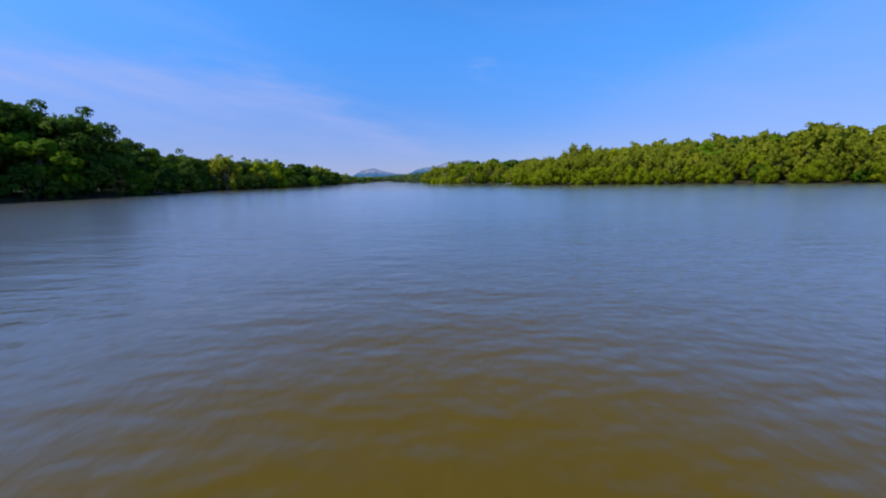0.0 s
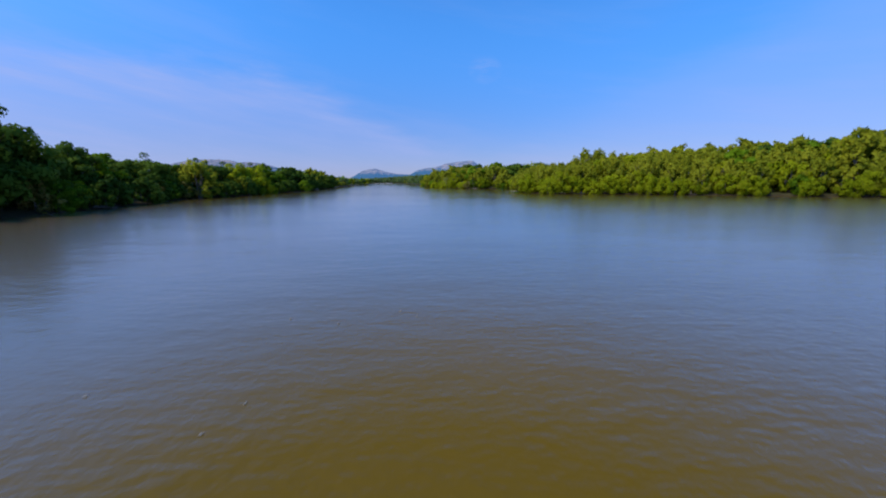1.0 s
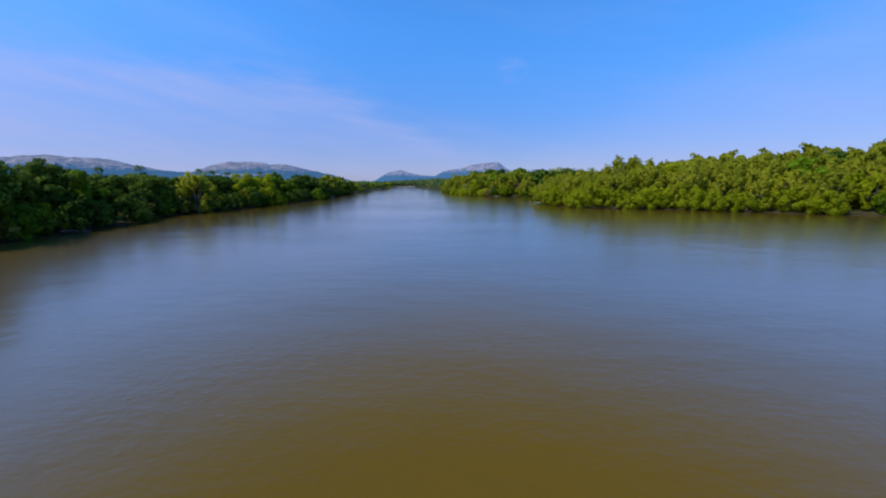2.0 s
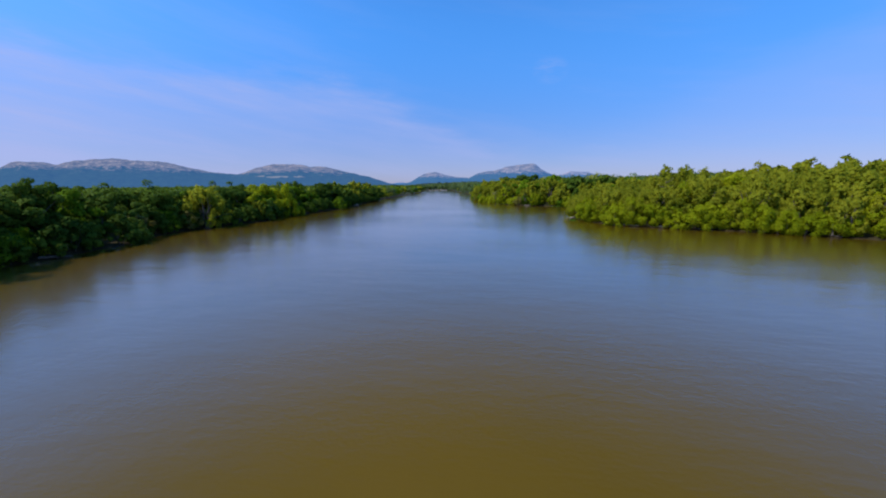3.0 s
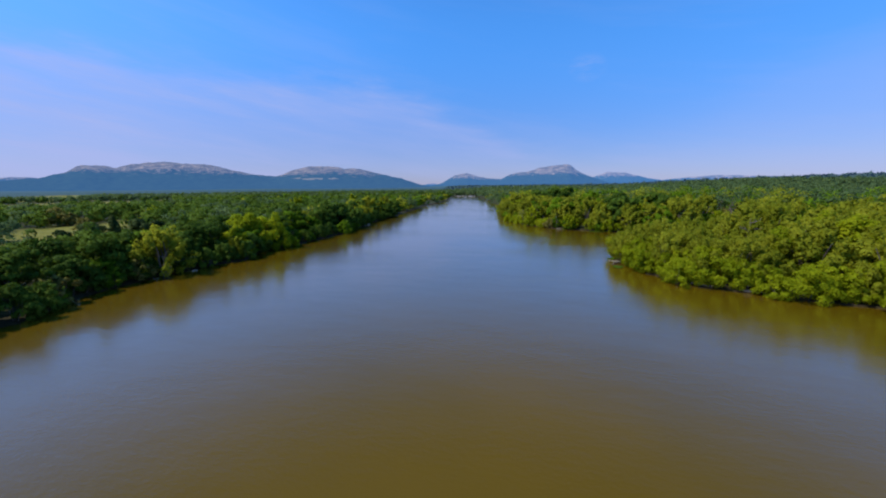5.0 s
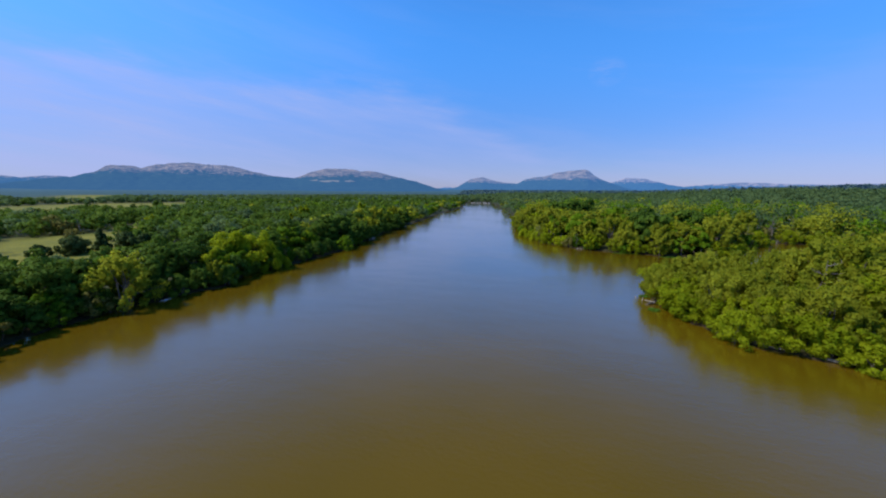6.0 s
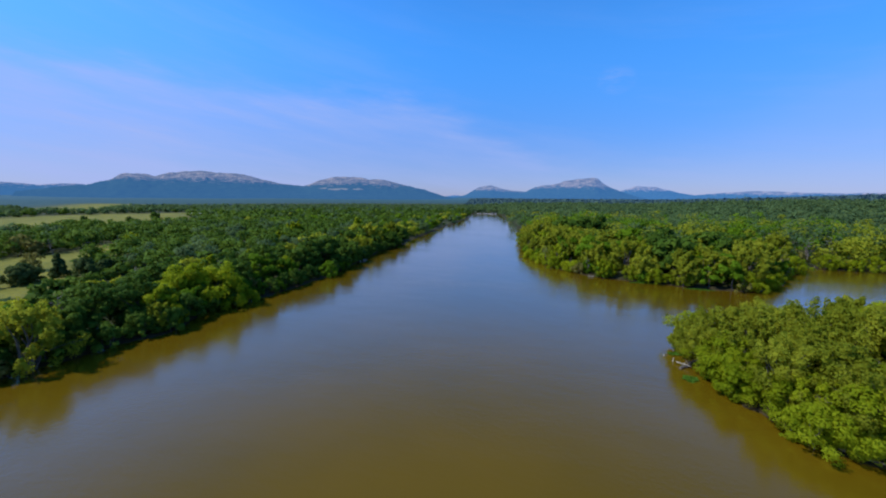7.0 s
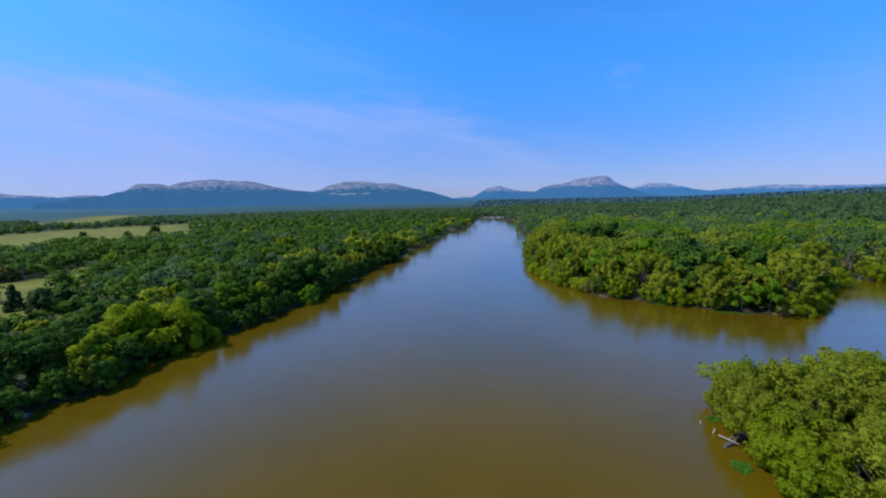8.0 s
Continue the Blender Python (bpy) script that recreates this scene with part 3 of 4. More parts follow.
LABELS = {
    "oak": "dark green broadleaf oak tree in the lakeside woods",
    "elm": "fresh green broadleaf tree beside the water",
    "willow": "olive green bushy willow tree at the water's edge",
    "lime": "bright yellow green willow leaning over the bank",
    "shrub": "low leafy green shrub overhanging the muddy bank",
    "dark_shrub": "low dark green shrub overhanging the shaded bank",
    "yellow_shrub": "low yellow green willow shrub overhanging the water",
    "cedar": "dark green cone shaped cedar in the grass clearing",
    "juniper": "dark green spreading juniper in the dry grass clearing",
    "dry": "half bare shrub with dry brown leaves on the bank",
}


def models(kind, shape, sizes, mat, name, category="tree", lobes=26, count=2100, size=0.42, spread=0.36):
    out = []
    for i, h in enumerate(sizes):
        out.append((h, make_tree(name, LABELS[kind], shape, h, h * spread * (1 + 0.12 * ((i * 7) % 3 - 1)), lobes, count, size, mat, 100 * len(kind) + 17 * i + ord(kind[0]), category)))
    return out


MODELS = {
    "oak": models("oak", "oak", (9.5, 8.6, 9.0, 7.8), OAK, "oak_tree", lobes=60, count=6400, size=0.32, spread=0.46),
    "elm": models("elm", "oak", (9.0, 7.6, 6.5), GREEN, "elm_tree", lobes=48, count=5600, size=0.32, spread=0.44),
    "willow": models("willow", "willow", (7.5, 6.6, 8.0, 5.8), WILLOW, "willow_tree", lobes=112, count=5600, size=0.27, spread=0.44),
    "lime": models("lime", "broad", (7.4, 6.4, 6.9), LIME, "yellow_willow_tree", lobes=64, count=7400, size=0.27, spread=0.46),
    "willow_fine": models("willow", "willow", (7.5, 6.6, 8.0), WILLOW, "willow_tree", lobes=130, count=11500, size=0.18, spread=0.46),
    "lime_fine": models("lime", "willow", (7.0, 6.2), LIME, "yellow_willow_tree", lobes=124, count=11000, size=0.18, spread=0.46),
    "oak_far": models("oak", "oak", (9.2, 8.2, 8.7), OAK, "oak_tree", lobes=40, count=3000, size=0.52, spread=0.48),
    "elm_far": models("elm", "oak", (9.0, 7.4, 6.6), GREEN, "elm_tree", lobes=36, count=2700, size=0.50, spread=0.45),
    "willow_far": models("willow", "willow", (7.5, 6.6, 8.0), WILLOW, "willow_tree", lobes=88, count=3500, size=0.40, spread=0.44),
    "lime_far": models("lime", "willow", (7.4, 6.2), LIME, "yellow_willow_tree", lobes=80, count=3200, size=0.42, spread=0.46),
    "shrub": models("shrub", "shrub", (2.6, 3.2), GREEN, "shrub", "shrub", lobes=24, count=2600, size=0.18, spread=0.62),
    "dark_shrub": models("dark_shrub", "shrub", (2.8, 3.4), OAK, "shrub", "shrub", lobes=24, count=2400, size=0.20, spread=0.62),
    "yellow_shrub": models("yellow_shrub", "shrub", (3.0, 3.6, 2.4), LIME, "shrub", "shrub", lobes=26, count=3600, size=0.16, spread=0.62),
    "cedar": models("cedar", "cedar", (5.0, 3.6), CEDAR, "cedar_tree", lobes=30, count=3000, size=0.30, spread=0.32),
    "juniper": models("juniper", "shrub", (3.4, 2.8), CEDAR, "juniper_shrub", "shrub", lobes=22, count=2600, size=0.26, spread=0.75),
    "dry": models("dry", "shrub", (2.6, 3.4), DRY, "shrub", "shrub", lobes=16, count=800, size=0.24, spread=0.6),
}
DEAD = [make_dead_tree("dead_tree", "bare grey dead tree among the green woods", h, s, GREY_WOOD) for h, s in ((6.5, 5), (5.2, 6))]
USED = {}


def plant(kind, x, y, scale=1.0, turn=None, rng=random.Random(7)):
    """Stands one tree or shrub of a kind on the land."""
    far = kind + "_far"
    fine = kind + "_fine"
    name = far if far in MODELS and (y > 122 or x > 52 or x < -54) else fine if fine in MODELS and 10 < x < 36 and y < 112 else kind
    stock = DEAD if kind == "dead" else [t for _, t in MODELS[name]]
    model = stock[USED.get(kind, 0) % len(stock)]
    USED[kind] = USED.get(kind, 0) + 1
    turn = rng.uniform(0, 360) if turn is None else turn
    m = pose(x, y, max(float(land_height(x, y)) - 0.05, -0.25), rng.uniform(-4, 4), rng.uniform(-4, 4), turn)
    ob = copy_thing(model, m)
    s = scale * rng.uniform(0.9, 1.12)
    ob.scale = (s * rng.uniform(0.92, 1.1), s * rng.uniform(0.92, 1.1), s)
    return tagged(ob, group={"oak": "oaks of the lakeside woods", "elm": "green trees of the lakeside woods",
                             "willow": "willows along the water", "lime": "willows along the water"}.get(kind, ""))


def scatter(xr, yr, gap, keep, seed):
    """Uneven points at least gap apart (a number, or a function of place) where keep(x, y) holds."""
    rng = np.random.default_rng(seed)
    cell = gap
    gx, gy = np.meshgrid(np.arange(xr[0], xr[1], cell), np.arange(yr[0], yr[1], cell))
    px = (gx + rng.uniform(-0.42, 0.42, gx.shape) * cell).ravel()
    py = (gy + rng.uniform(-0.42, 0.42, gy.shape) * cell).ravel()
    ok = keep(px, py)
    return px[ok], py[ok]


def clearing(px, py):
    hit = np.zeros(px.shape, bool)
    for poly in (NEAR_FIELD, SIDE_FIELD, FAR_FIELD, PLAIN_FIELD, HILL_FIELD):
        hit |= inside(px, py, poly)
    return hit


# the single trees stand in these stretches, the woods behind them are one body
def left_bank(px, py):
    d = inland(px, py)
    return (d > 1.0) & (d < 17) & (px < -30) & (py > 18) & (py < 190) & ~clearing(px, py)


def peninsula(px, py):
    d = inland(px, py)
    return (d > 0.9) & (px > 17) & (px < 84) & (py > 56) & (py < 124) & (py < 99.5 + 0.45 * px)


def headland(px, py):
    d = inland(px, py)
    return (d > 0.4) & (d < 19) & (px > -14) & (px < 62) & (py > 128) & (py < 225)


SINGLE = (
    (-42.8, 75.6, "willow", 0.88), (-44.6, 77.6, "willow", 0.92), (-42.9, 88.6, "lime", 0.70), (-43.2, 92.0, "elm", 0.55),
    (-45.6, 94.0, "lime", 1.02), (-44.6, 97.0, "lime", 0.92), (-48.2, 93.0, "lime", 0.80), (-41.0, 86.6, "willow", 0.58), (-41.6, 88.6, "yellow_shrub", 1.1),
    (-42.2, 98.6, "yellow_shrub", 1.25), (-41.4, 100.6, "yellow_shrub", 0.95), (-44.6, 112.5, "elm", 0.86), (-46.0, 115.5, "lime", 0.72), (-84, 164, "lime", 1.15),
    (-58, 108, "lime", 0.7), (-62, 122, "lime", 0.62), (-52, 160, "willow", 1.0), (-50, 168, "lime", 0.9), (-53, 178, "willow", 1.0), (-51, 152, "lime", 0.85),
    (-83.9, 88.0, "juniper", 0.85), (-84.6, 94.0, "juniper", 1.2), (-83.0, 92.2, "juniper", 1.1), (-86.0, 99.2, "cedar", 0.95), (-80.0, 100.2, "juniper", 1.25), (-77.6, 102.0, "juniper", 1.1),
    (-96, 111.5, "yellow_shrub", 1.15), (-118, 113.5, "dead", 0.8), (-121, 112, "dry", 1.6), (-124, 111, "dry", 1.5), (-104, 120, "dead", 0.8), (-102, 122, "dry", 1.5), (-110, 127, "lime", 0.75), (-113, 128, "lime", 0.62),
    (-97, 100, "dry", 1.1), (-66, 100, "dead", 0.62), (-47, 101, "dead", 0.95), (-48.5, 103.5, "dead", 0.9),
    (-232, 216, "oak", 0.6), (-238, 220, "oak", 0.55), (-222, 196, "oak", 0.45), (-250, 190, "oak", 0.5),
    (-72, 186, "lime", 0.9), (-75, 146, "lime", 0.8), (-47.5, 80, "dead", 0.9), (-46, 108, "dead", 0.85),
    (61, 173, "dead", 1.1), (66, 176, "dead", 1.2), (70, 175, "dead", 1.2), (72, 180, "dead", 1.2), (76, 176, "dead", 1.1), (69, 183, "dead", 1.2), (64, 181, "dead", 1.1),
    (56, 158, "dead", 1.0), (62, 170.5, "dry", 1.3), (67, 173, "dry", 1.3), (70, 178, "dry", 1.3), (74, 173.5, "dry", 1.2), (65, 179, "dry", 1.4), (58, 161, "dry", 1.2), (54, 152, "dry", 1.1),
    (20.7, 102.0, "willow", 0.50), (21.2, 98.4, "willow", 0.52), (21.9, 96.0, "yellow_shrub", 1.0), (21.9, 94.4, "yellow_shrub", 1.1), (22.0, 92.4, "yellow_shrub", 1.1),
    (20.9, 100.3, "willow", 0.62), (22.0, 98.6, "willow", 0.66), (22.6, 101.6, "willow", 0.66), (24.0, 100.2, "willow", 0.74), (23.2, 95.6, "willow", 0.68),
    (22.6, 93.0, "lime", 0.58), (24.6, 91.6, "willow", 0.68), (25.6, 89.2, "lime", 0.6), (25.4, 97.2, "willow", 0.78), (26.6, 94.2, "willow", 0.78),
    (27.0, 100.4, "willow", 0.84), (28.2, 91.0, "willow", 0.76), (29.0, 97.0, "willow", 0.86), (73, 80, "elm", 1.2), (78, 84, "oak", 1.15), (70, 86, "oak", 1.1),
    (28.4, 87.4, "willow", 0.72), (30.4, 86.2, "willow", 0.74), (27.4, 86.6, "yellow_shrub", 1.2), (29.4, 85.2, "yellow_shrub", 1.25), (31.6, 84.4, "yellow_shrub", 1.2), (32.6, 85.6, "willow", 0.74),
    (25.6, 88.2, "dead", 0.42), (29.0, 86.0, "dead", 0.46), (31.2, 84.9, "dead", 0.40), (33.4, 84.3, "dead", 0.48), (37.4, 83.4, "dead", 0.44), (39.8, 82.3, "dead", 0.4),
    (42.2, 81.0, "dead", 0.46), (46.4, 78.2, "dead", 0.42), (3.0, 153.5, "dead", 0.7), (10, 146.2, "dead", 0.62), (13.5, 142.8, "dead", 0.6), (24, 97.5, "dead", 0.55), (30, 91, "dead", 0.65), (13, 190, "oak", 1.15), (17, 194, "oak", 1.1), (22, 196, "oak", 1.15), (38, 160, "oak", 1.05), (42, 157, "oak", 1.0), (34, 163, "oak", 1.1), (46, 154, "oak", 0.95), (4, 152, "dead", 0.9), (8, 149, "dead", 0.8))


def stand(region, xr, yr, gap, seed, mix, grow):
    rng = random.Random(seed)
    px, py = scatter(xr, yr, gap, region, seed)
    depth = inland(px, py)
    for x, y, d in zip(px, py, depth):
        if min(math.hypot(x - a[0], y - a[1]) for a in SINGLE if a[2] != "dead") < 1.9:
            continue
        kinds, weights = zip(*mix(x, y, d))
        plant(rng.choices(kinds, weights)[0], x, y, grow(x, y, d))


stand(left_bank, (-70, -30), (18, 190), 4.3, 11,
      lambda x, y, d: [("oak", 7), ("elm", 1.0), ("lime", 0.06 if y > 120 else 0.0), ("willow", 4.5 if y > 138 else 0.0)],
      lambda x, y, d: (0.8 if d < 3.5 else 1.0 if d < 9 else 0.5 if y < 108 else 0.66) * (1.15 if y < 46.5 else 0.85 if y < 54 else 0.72 if y < 108 else 0.82))
stand(peninsula, (17, 84), (56, 134), 3.3, 12,
      lambda x, y, d: [("willow", 7), ("lime", 0.7), ("elm", 0.12 if d > 9 and x > 38 else 0.0), ("dry", 0.06), ("dead", 0.07)],
      lambda x, y, d: (0.72 if d < 3 else 0.9 if d < 7 else 1.09) * (0.66 if x < 24 else 0.76 if x < 30 else 0.9 if x < 37 else 1.0) * (1.12 if x > 70 else 0.93 if x > 58 else 0.97) * (0.93 if 22 < x < 32 and y > 92 else 1.06 if 32 <= x < 60 and y > 92 else 1.0))
stand(headland, (-14, 62), (128, 225), 4.4, 13,
      lambda x, y, d: [("willow", 5), ("elm", 1.9 if x > 8 else 0.8), ("lime", 1.2), ("oak", 1.5 if d > 8 else 0.1), ("dead", 0.2)],
      lambda x, y, d: 0.72 if d < 4 else 1.0)
for x, y, kind, s in SINGLE:
    plant(kind, x, y, s)


def fringe(region_x, gap, seed, mix):
    """Shrubs in a row along the water's edge."""
    rng = random.Random(seed)
    low = 0.0 if region_x[0][0] < -30 else -0.5
    px, py = scatter(region_x[0], region_x[1], gap, lambda a, b: (inland(a, b) > low) & (inland(a, b) < 1.8), seed)
    for x, y in zip(px, py):
        if x > 0 and math.hypot(x - 19.9, y - 96.8) < 2.4:
            continue
        kinds, weights = zip(*mix)
        plant(rng.choices(kinds, weights)[0], x, y, rng.uniform(0.7, 1.15))


fringe(((-52, -30), (20, 175)), 1.75, 21, [("dark_shrub", 3), ("shrub", 0.5), ("yellow_shrub", 0.12), ("dry", 0.15)])
fringe(((16, 82), (54, 112)), 2.1, 22, [("yellow_shrub", 4), ("shrub", 0.08), ("dry", 0.1)])
fringe(((-14, 66), (130, 225)), 2.5, 23, [("yellow_shrub", 3), ("shrub", 1.0), ("dry", 0.4)])
fringe(((66, 118), (160, 186)), 2.7, 24, [("yellow_shrub", 3), ("dry", 1.5), ("shrub", 0.6)])

for stock in MODELS.values():
    for _, model in stock:
        for o in (*model.children_recursive, model):
            bpy.data.objects.remove(o)
for model in DEAD:
    for o in (*model.children_recursive, model):
        bpy.data.objects.remove(o)


# ---- the woods behind ----
def build_woods(name, label, xr, yr, gap, keep, seed, lobes, per_tree, size, height, left_height):
    """All the trees of a stretch that nobody could count, as one body of leaf sprays in several greens."""
    rng = np.random.default_rng(seed)
    px, py = scatter(xr, yr, gap, keep, seed)
    pz = land_height(px, py)
    n = len(px)
    tone = waves(px * 0.05, py * 0.05, seed) * 0.35 + rng.random(n)
    right = step(px + 0.25 * (py - 150), -30, 60)
    mats = [OAK, GREEN, WILLOW, LIME, DISTANT_HAZED, HAZE_GLOW]
    which = np.where(tone < 0.78, 0, np.where(tone < 1.0, 1, np.where(tone < 1.24, 2, 3)))
    near_water = (inland(px, py) < 22) & (py < 330)
    which = np.where((right < 0.5) & (which > 0) & (tone < 1.13), 0, which)
    flip = rng.random(n)
    which = np.where((right > 0.5) & (which == 0) & (flip < 0.45), 2, which)
    which = np.where(near_water & (flip < 0.55), 2, which)
    tall = left_height + (height - left_height) * right
    tall = np.where((px > -80) & (px < -50) & (py < 106), tall * 0.5, tall)
    which = np.where((np.hypot(px, py - 60) > 130) & (which > 1), 1 + (flip < 0.25), which)
    # with distance ever more crowns take the green paled for haze
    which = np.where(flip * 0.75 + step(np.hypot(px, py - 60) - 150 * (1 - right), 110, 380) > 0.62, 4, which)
    # the farthest crowns carry the glow painted for haze
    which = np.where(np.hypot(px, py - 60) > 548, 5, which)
    quads, index, shade, tones = [], [], [], []
    templates = [clumps(rng, "oak", 1.0, 0.78, lobes) for k in range(8)]
    templates = [(c, r * 1.28) for c, r in templates]
    for i in range(n):
        c, r = templates[i % 8]
        h = tall[i] * rng.uniform(0.72, 1.16)
        a = rng.uniform(0, 6.28)
        turn = np.array([[math.cos(a), -math.sin(a), 0], [math.sin(a), math.cos(a), 0], [0, 0, 1]])
        q, k = sprays(rng, (c * h) @ turn.T, r * h, per_tree, size, skyward=0.6 if size < 3 else 6.0, whole=1.3)
        tones.append(np.full(per_tree, rng.uniform(0.0, 0.5)))
        shade.append(k)
        quads.append(q + np.array([px[i], py[i], pz[i]]))
        index.append(np.full(per_tree, which[i]))
    mesh = bpy.data.meshes.new(name)
    quads = np.concatenate(quads)
    k = quads.shape[1]
    fill(mesh, quads.reshape(-1, 3), np.arange(len(quads) * k).reshape(-1, k))
    shade_by(mesh, np.concatenate(shade))
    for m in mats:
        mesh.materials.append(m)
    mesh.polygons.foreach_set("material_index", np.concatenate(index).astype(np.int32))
    mesh.attributes.new("tone", "FLOAT", "FACE").data.foreach_set("value", np.concatenate(tones).astype(np.float32))
    tagged(new(name, mesh), label, "woods", kind="stuff")


def in_sight(px, py):
    """The side of the lake towards which the view goes, a little wider than the view."""
    a = np.degrees(np.arctan2(px, py - 5))
    return (a > -72) & (a < 62)


def taken(px, py):
    return left_bank(px, py) | peninsula(px, py) | headland(px, py)


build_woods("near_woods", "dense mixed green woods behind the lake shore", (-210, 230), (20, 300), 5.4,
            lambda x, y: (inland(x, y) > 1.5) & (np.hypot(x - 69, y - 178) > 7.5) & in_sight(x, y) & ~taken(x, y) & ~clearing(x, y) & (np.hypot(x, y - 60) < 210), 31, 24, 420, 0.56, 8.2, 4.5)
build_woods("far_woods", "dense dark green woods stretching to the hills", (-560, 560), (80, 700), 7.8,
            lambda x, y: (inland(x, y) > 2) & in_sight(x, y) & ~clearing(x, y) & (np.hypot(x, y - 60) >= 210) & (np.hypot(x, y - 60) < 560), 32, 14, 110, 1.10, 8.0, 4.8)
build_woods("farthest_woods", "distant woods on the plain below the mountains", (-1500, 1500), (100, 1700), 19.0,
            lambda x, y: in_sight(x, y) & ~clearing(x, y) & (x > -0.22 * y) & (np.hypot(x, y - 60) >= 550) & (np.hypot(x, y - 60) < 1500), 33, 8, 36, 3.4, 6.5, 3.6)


# ---- by the water ----
def part(name, mesh, parent, label=""):
    ob = new(name, mesh)
    ob.parent = parent
    return tagged(ob, label)


def build_log(x, y, z, length, thick, turn, slope, mat, label, seed, stubs=3):
    """A fallen trunk with broken stubs of branches."""
    rng = random.Random(seed)
    log = new("fallen_log")
    log.matrix_world = pose(x, y, z, 0, slope, turn)
    line = bent(rng, (-length / 2, 0, 0), (length / 2, 0, 0), 4, 0.05)
    part("trunk", joined("trunk", [ring_tube(line, [thick * f for f in (0.95, 1.0, 0.9, 0.8, 0.65, 0.4)], 8)], mat), log)
    for i in range(stubs):
        s = line[1].lerp(line[4], rng.random())
        e = s + Vector((rng.uniform(-0.3, 0.5), rng.uniform(-1, 1), rng.uniform(0.1, 0.9))) * length * 0.22
        part("branch", joined("branch", [ring_tube(bent(rng, s, e, 1, 0.1), [thick * 0.4, thick * 0.3, thick * 0.12], 5)], mat), log)
    return tagged(log, label, "log", group="driftwood along the bank")


for x, y, z, length, thick, turn, slope, mat, label in (
        (19.9, 97.5, 0.20, 2.7, 0.15, 42, -7, BARK, "thick forked brown log lying at the tip of the bank"),
        (19.4, 97.3, 0.30, 1.5, 0.06, -48, -6, PALE_WOOD, "thin white branch stuck in the shallows"),
        (24.1, 87.0, 0.15, 1.6, 0.07, -50, 8, GREY_WOOD, "thin grey fallen log half in the water"),
        (26.9, 85.5, 0.15, 2.8, 0.13, -25, 4, GREY_WOOD, "grey fallen log along the muddy bank"),
        (30.4, 83.7, 0.20, 3.0, 0.16, -40, -6, GREY_WOOD, "grey fallen log along the muddy bank"),
        (40.6, 81.0, 0.15, 1.5, 0.10, -10, 5, GREY_WOOD, "pale driftwood log at the water's edge"),
        (44.2, 78.6, 0.18, 1.9, 0.10, -35, -5, PALE_WOOD, "pale driftwood log at the water's edge"),
        (48.0, 75.7, 0.15, 1.4, 0.10, -30, 6, GREY_WOOD, "pale driftwood log at the water's edge"),
        (-37.6, 51.0, 0.20, 2.4, 0.12, 70, 6, BARK, "dark brown fallen log under the bank trees"),
        (14.0, 140.2, 0.15, 1.4, 0.09, 10, 5, PALE_WOOD, "pale driftwood log at the water's edge"),
        (70.0, 171.0, 0.5, 3.5, 0.10, 50, -25, GREY_WOOD, "bare grey log leaning over the inlet")):
    build_log(x, y, z, length, thick, turn, slope, mat, label, int(x * 10 + y))


def build_post(x, y, height, lean, seed):
    rng = random.Random(seed)
    mesh = joined("stake", [ring_tube(bent(rng, (0, 0, -0.6), (lean, 0.1, height), 1, 0.03), [0.07, 0.06, 0.045], 7)], PALE_WOOD)
    ob = new("stake", mesh)
    ob.matrix_world = pose(x, y, 0)
    tagged(ob, "bleached dead stake standing in shallow water", "stake", group="stakes in the water")


build_post(18.6, 98.3, 0.45, 0.2, 3)
build_post(18.3, 99.5, 0.25, -0.15, 4)


def build_weed(x, y, wide, deep, seed, count=900):
    """A floating mat of small upright leaves."""
    rng = np.random.default_rng(seed)
    a, r = rng.uniform(0, 6.28, count), np.sqrt(rng.random(count))
    r = r * (0.78 + 0.22 * np.sin(2 * a + seed) + 0.14 * np.sin(5 * a + 2.0 * seed))
    at = np.stack([r * np.cos(a) * wide, r * np.sin(a) * deep, 0.03 + 0.18 * (1 - r) * rng.random(count)], 1)
    nor = rng.normal(size=(count, 3)) * 0.5 + np.array([0, 0, 1])
    nor /= np.linalg.norm(nor, axis=1)[:, None]
    side = np.cross(nor, rng.normal(size=(count, 3)))
    side /= np.linalg.norm(side, axis=1)[:, None]
    up = np.cross(nor, side)
    w = rng.uniform(0.05, 0.13, count)[:, None]
    quads = np.stack([at - side * w, at - up * w, at + side * w, at + up * w], 1)
    ob = new("water_weed", quads_mesh("water_weed", (quads, nor), REED))
    ob.matrix_world = pose(x, y, 0)
    tagged(ob, "bright green floating patch of water weed by the bank", "water weed")


build_weed(19.2, 94.5, 0.95, 0.65, 5, 1100)
build_weed(19.7, 100.6, 1.1, 0.5, 6, 500)
build_weed(24.0, 137.6, 3.0, 0.6, 7, 700)
build_weed(33.0, 135.4, 2.6, 0.6, 8, 600)


def build_boulder(x, y, z, size, seed, label):
    bm = bmesh.new()
    bmesh.ops.create_icosphere(bm, subdivisions=3, radius=1.0)
    for v in bm.verts:
        v.co *= 1 + 0.28 * noise.fractal(v.co * 0.9 + Vector((seed, 0, 0)), 1.0, 2.0, 3)
        v.co = Vector((v.co.x * size[0], v.co.y * size[1], v.co.z * size[2]))
    mesh = bpy.data.meshes.new("boulder")
    bm.to_mesh(mesh)
    bm.free()
    mesh.materials.append(STONE)
    ob = new("boulder", mesh)
    ob.matrix_world = pose(x, y, z, 0, 0, seed * 37)
    tagged(ob, label, "boulder", group="boulders by the water")


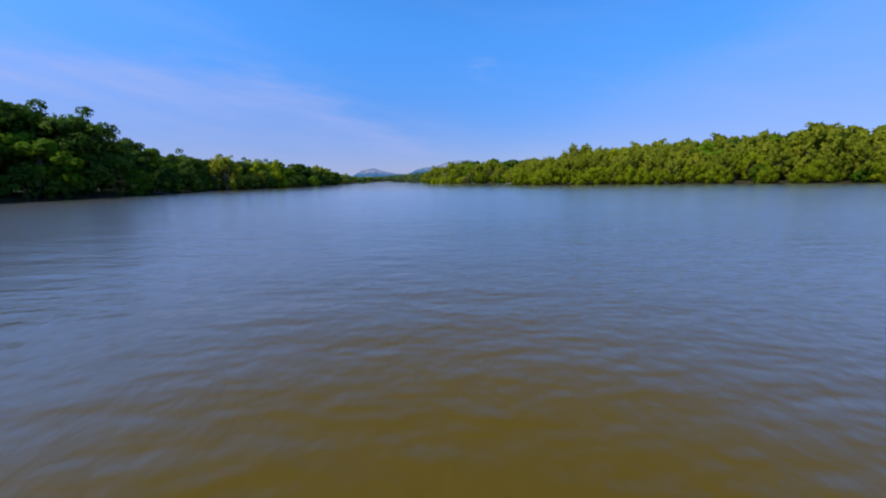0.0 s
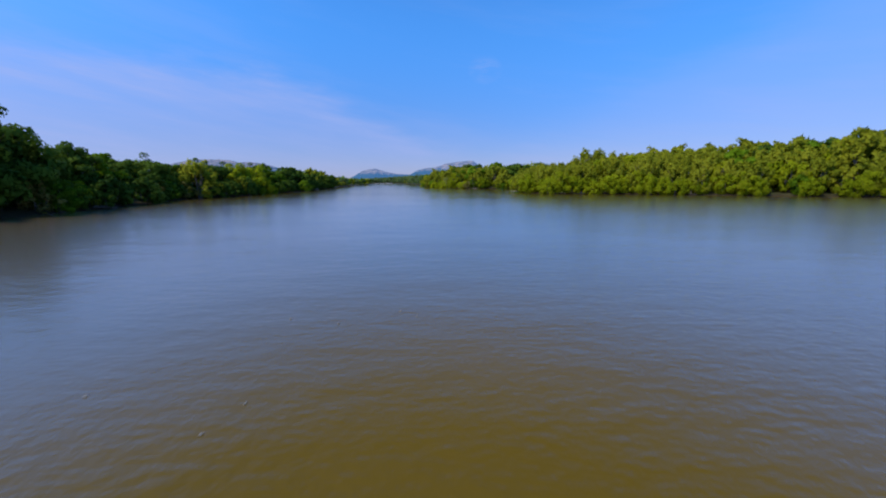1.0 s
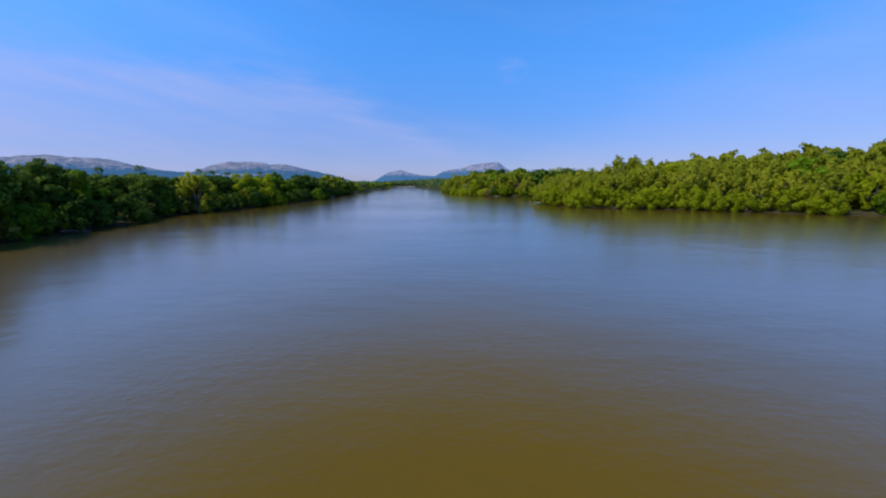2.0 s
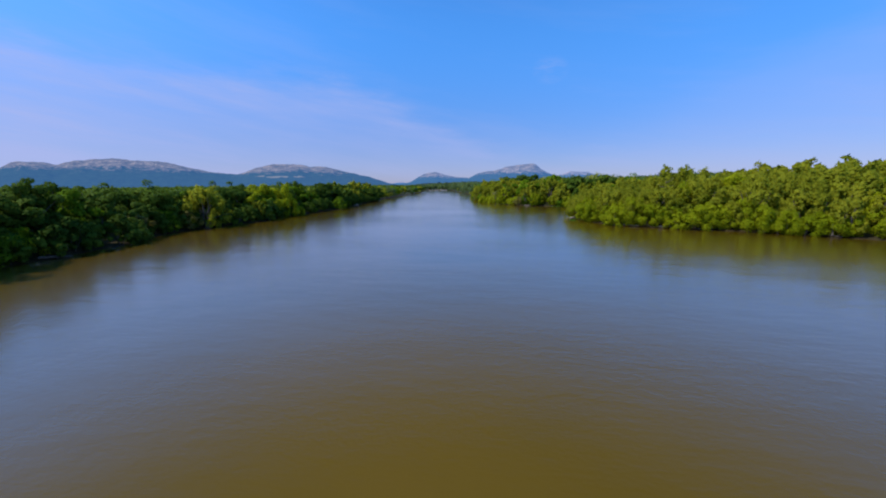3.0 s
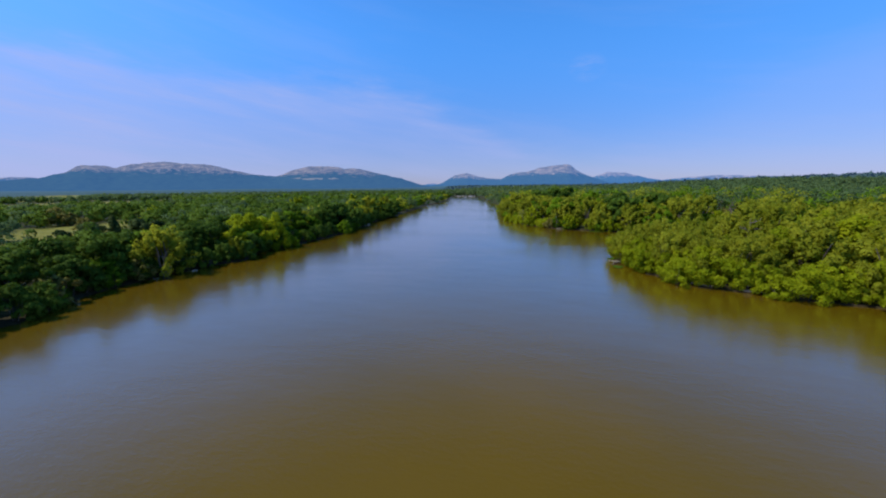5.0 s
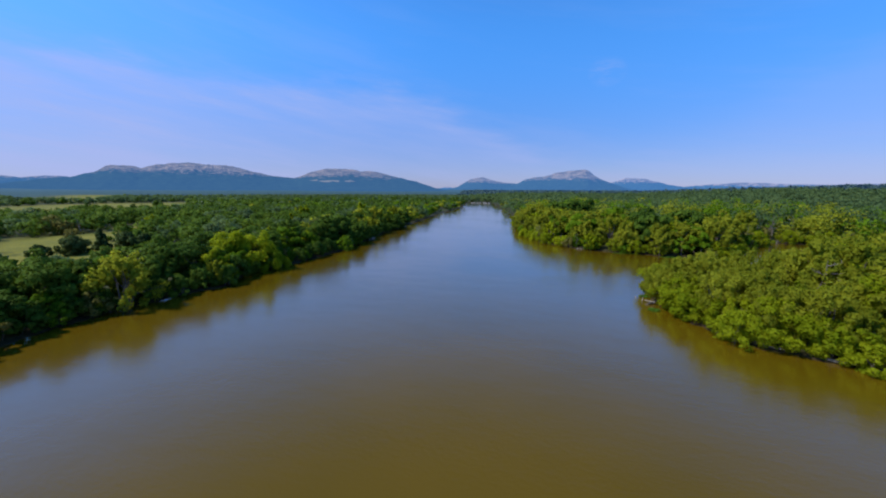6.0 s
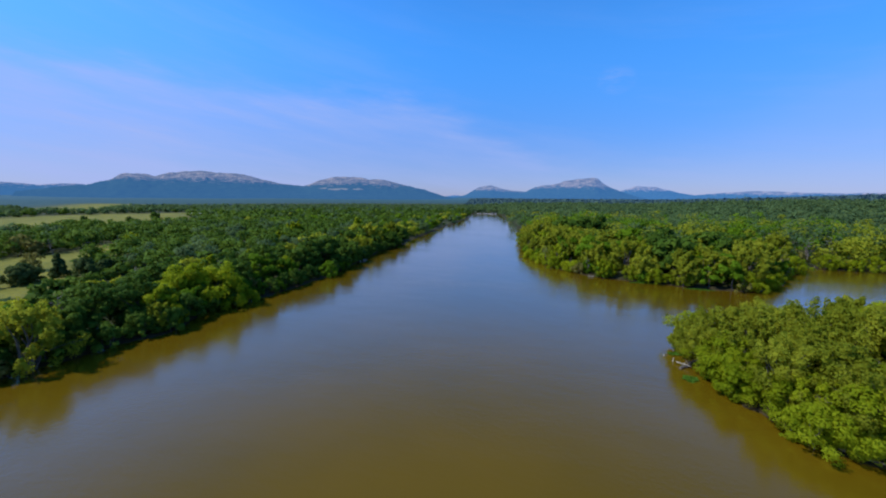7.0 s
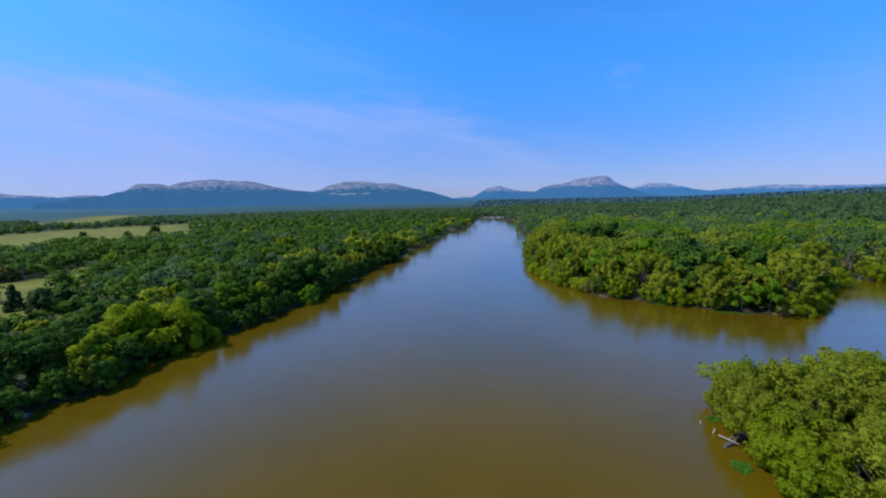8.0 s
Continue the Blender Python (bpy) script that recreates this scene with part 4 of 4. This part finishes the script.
for i in range(7):
    r = random.Random(50 + i)
    build_boulder(-69 + 2.9 * i, 413 + r.uniform(-1.5, 1.0) + 0.08 * i, 0.3, (r.uniform(0.7, 1.5), r.uniform(0.6, 1.0), r.uniform(0.35, 0.7)), i,
                  "pale weathered boulder at the far end of the lake")
for x, y, k in ((-43.6, 141.0, 0.7), (-43.9, 143.2, 0.5), (-43.2, 139.0, 0.4), (-47.4, 176.0, 0.6)):
    build_boulder(x, y, 0.1, (k * 1.4, k, k * 0.6), int(y), "pale flat rock on the wooded bank")


def build_shed(x, y, turn):
    shed = new("shed")
    shed.matrix_world = pose(x, y, float(land_height(x, y)), 0, 0, turn)
    bm = bmesh.new()
    bmesh.ops.create_cube(bm, size=1.0, matrix=Matrix.Translation((0, 0, 1.2)) @ Matrix.Diagonal((7.0, 4.2, 2.4, 1)))
    mesh = bpy.data.meshes.new("walls")
    bm.to_mesh(mesh)
    bm.free()
    mesh.materials.append(PALE_WOOD)
    part("walls", mesh, shed)
    roof = [(-3.8, -2.5, 2.3), (3.8, -2.5, 2.3), (3.8, 0, 3.5), (-3.8, 0, 3.5), (3.8, 2.5, 2.3), (-3.8, 2.5, 2.3)]
    roof += [(a, b, c + 0.12) for a, b, c in roof]
    faces = [(0, 1, 2, 3), (3, 2, 4, 5), (6, 9, 8, 7), (9, 11, 10, 8), (0, 6, 7, 1), (5, 4, 10, 11), (0, 3, 9, 6), (3, 5, 11, 9), (1, 7, 8, 2), (2, 8, 10, 4)]
    part("roof", joined("roof", [(roof, faces)], STONE), shed, "pale sheet roof")
    tagged(shed, "small pale shed at the edge of the far field", "shed")


build_shed(-226, 240, 30)


def build_fleck(x, y, length, turn):
    """A downy seed or feather afloat."""
    mesh = joined("feather", [ring_tube([(-length / 2, 0, 0.004), (-length * 0.2, 0.004, 0.012), (length * 0.2, 0.0, 0.014), (length / 2, -0.004, 0.006)],
                                        [0.004, 0.012, 0.010, 0.002], 5)], PALE_WOOD)
    ob = new("feather", mesh)
    ob.matrix_world = pose(x, y, 0, 0, 0, turn)
    tagged(ob, "small white feather floating on the water", "feather", group="feathers on the water")


for x, y, length, turn in ((-1.9, 12.6, 0.10, 40), (-1.1, 11.2, 0.10, 60), (-0.9, 11.3, 0.08, 50), (-1.6, 10.9, 0.09, 30), (-4.0, 13.4, 0.10, 20),
                           (-1.7, 13.2, 0.08, 70), (0.0, 16.6, 0.08, 10), (0.4, 16.3, 0.09, 80), (-1.2, 15.9, 0.12, 55), (-2.3, 16.2, 0.09, 45)):
    build_fleck(x, y, length * 0.5, turn)
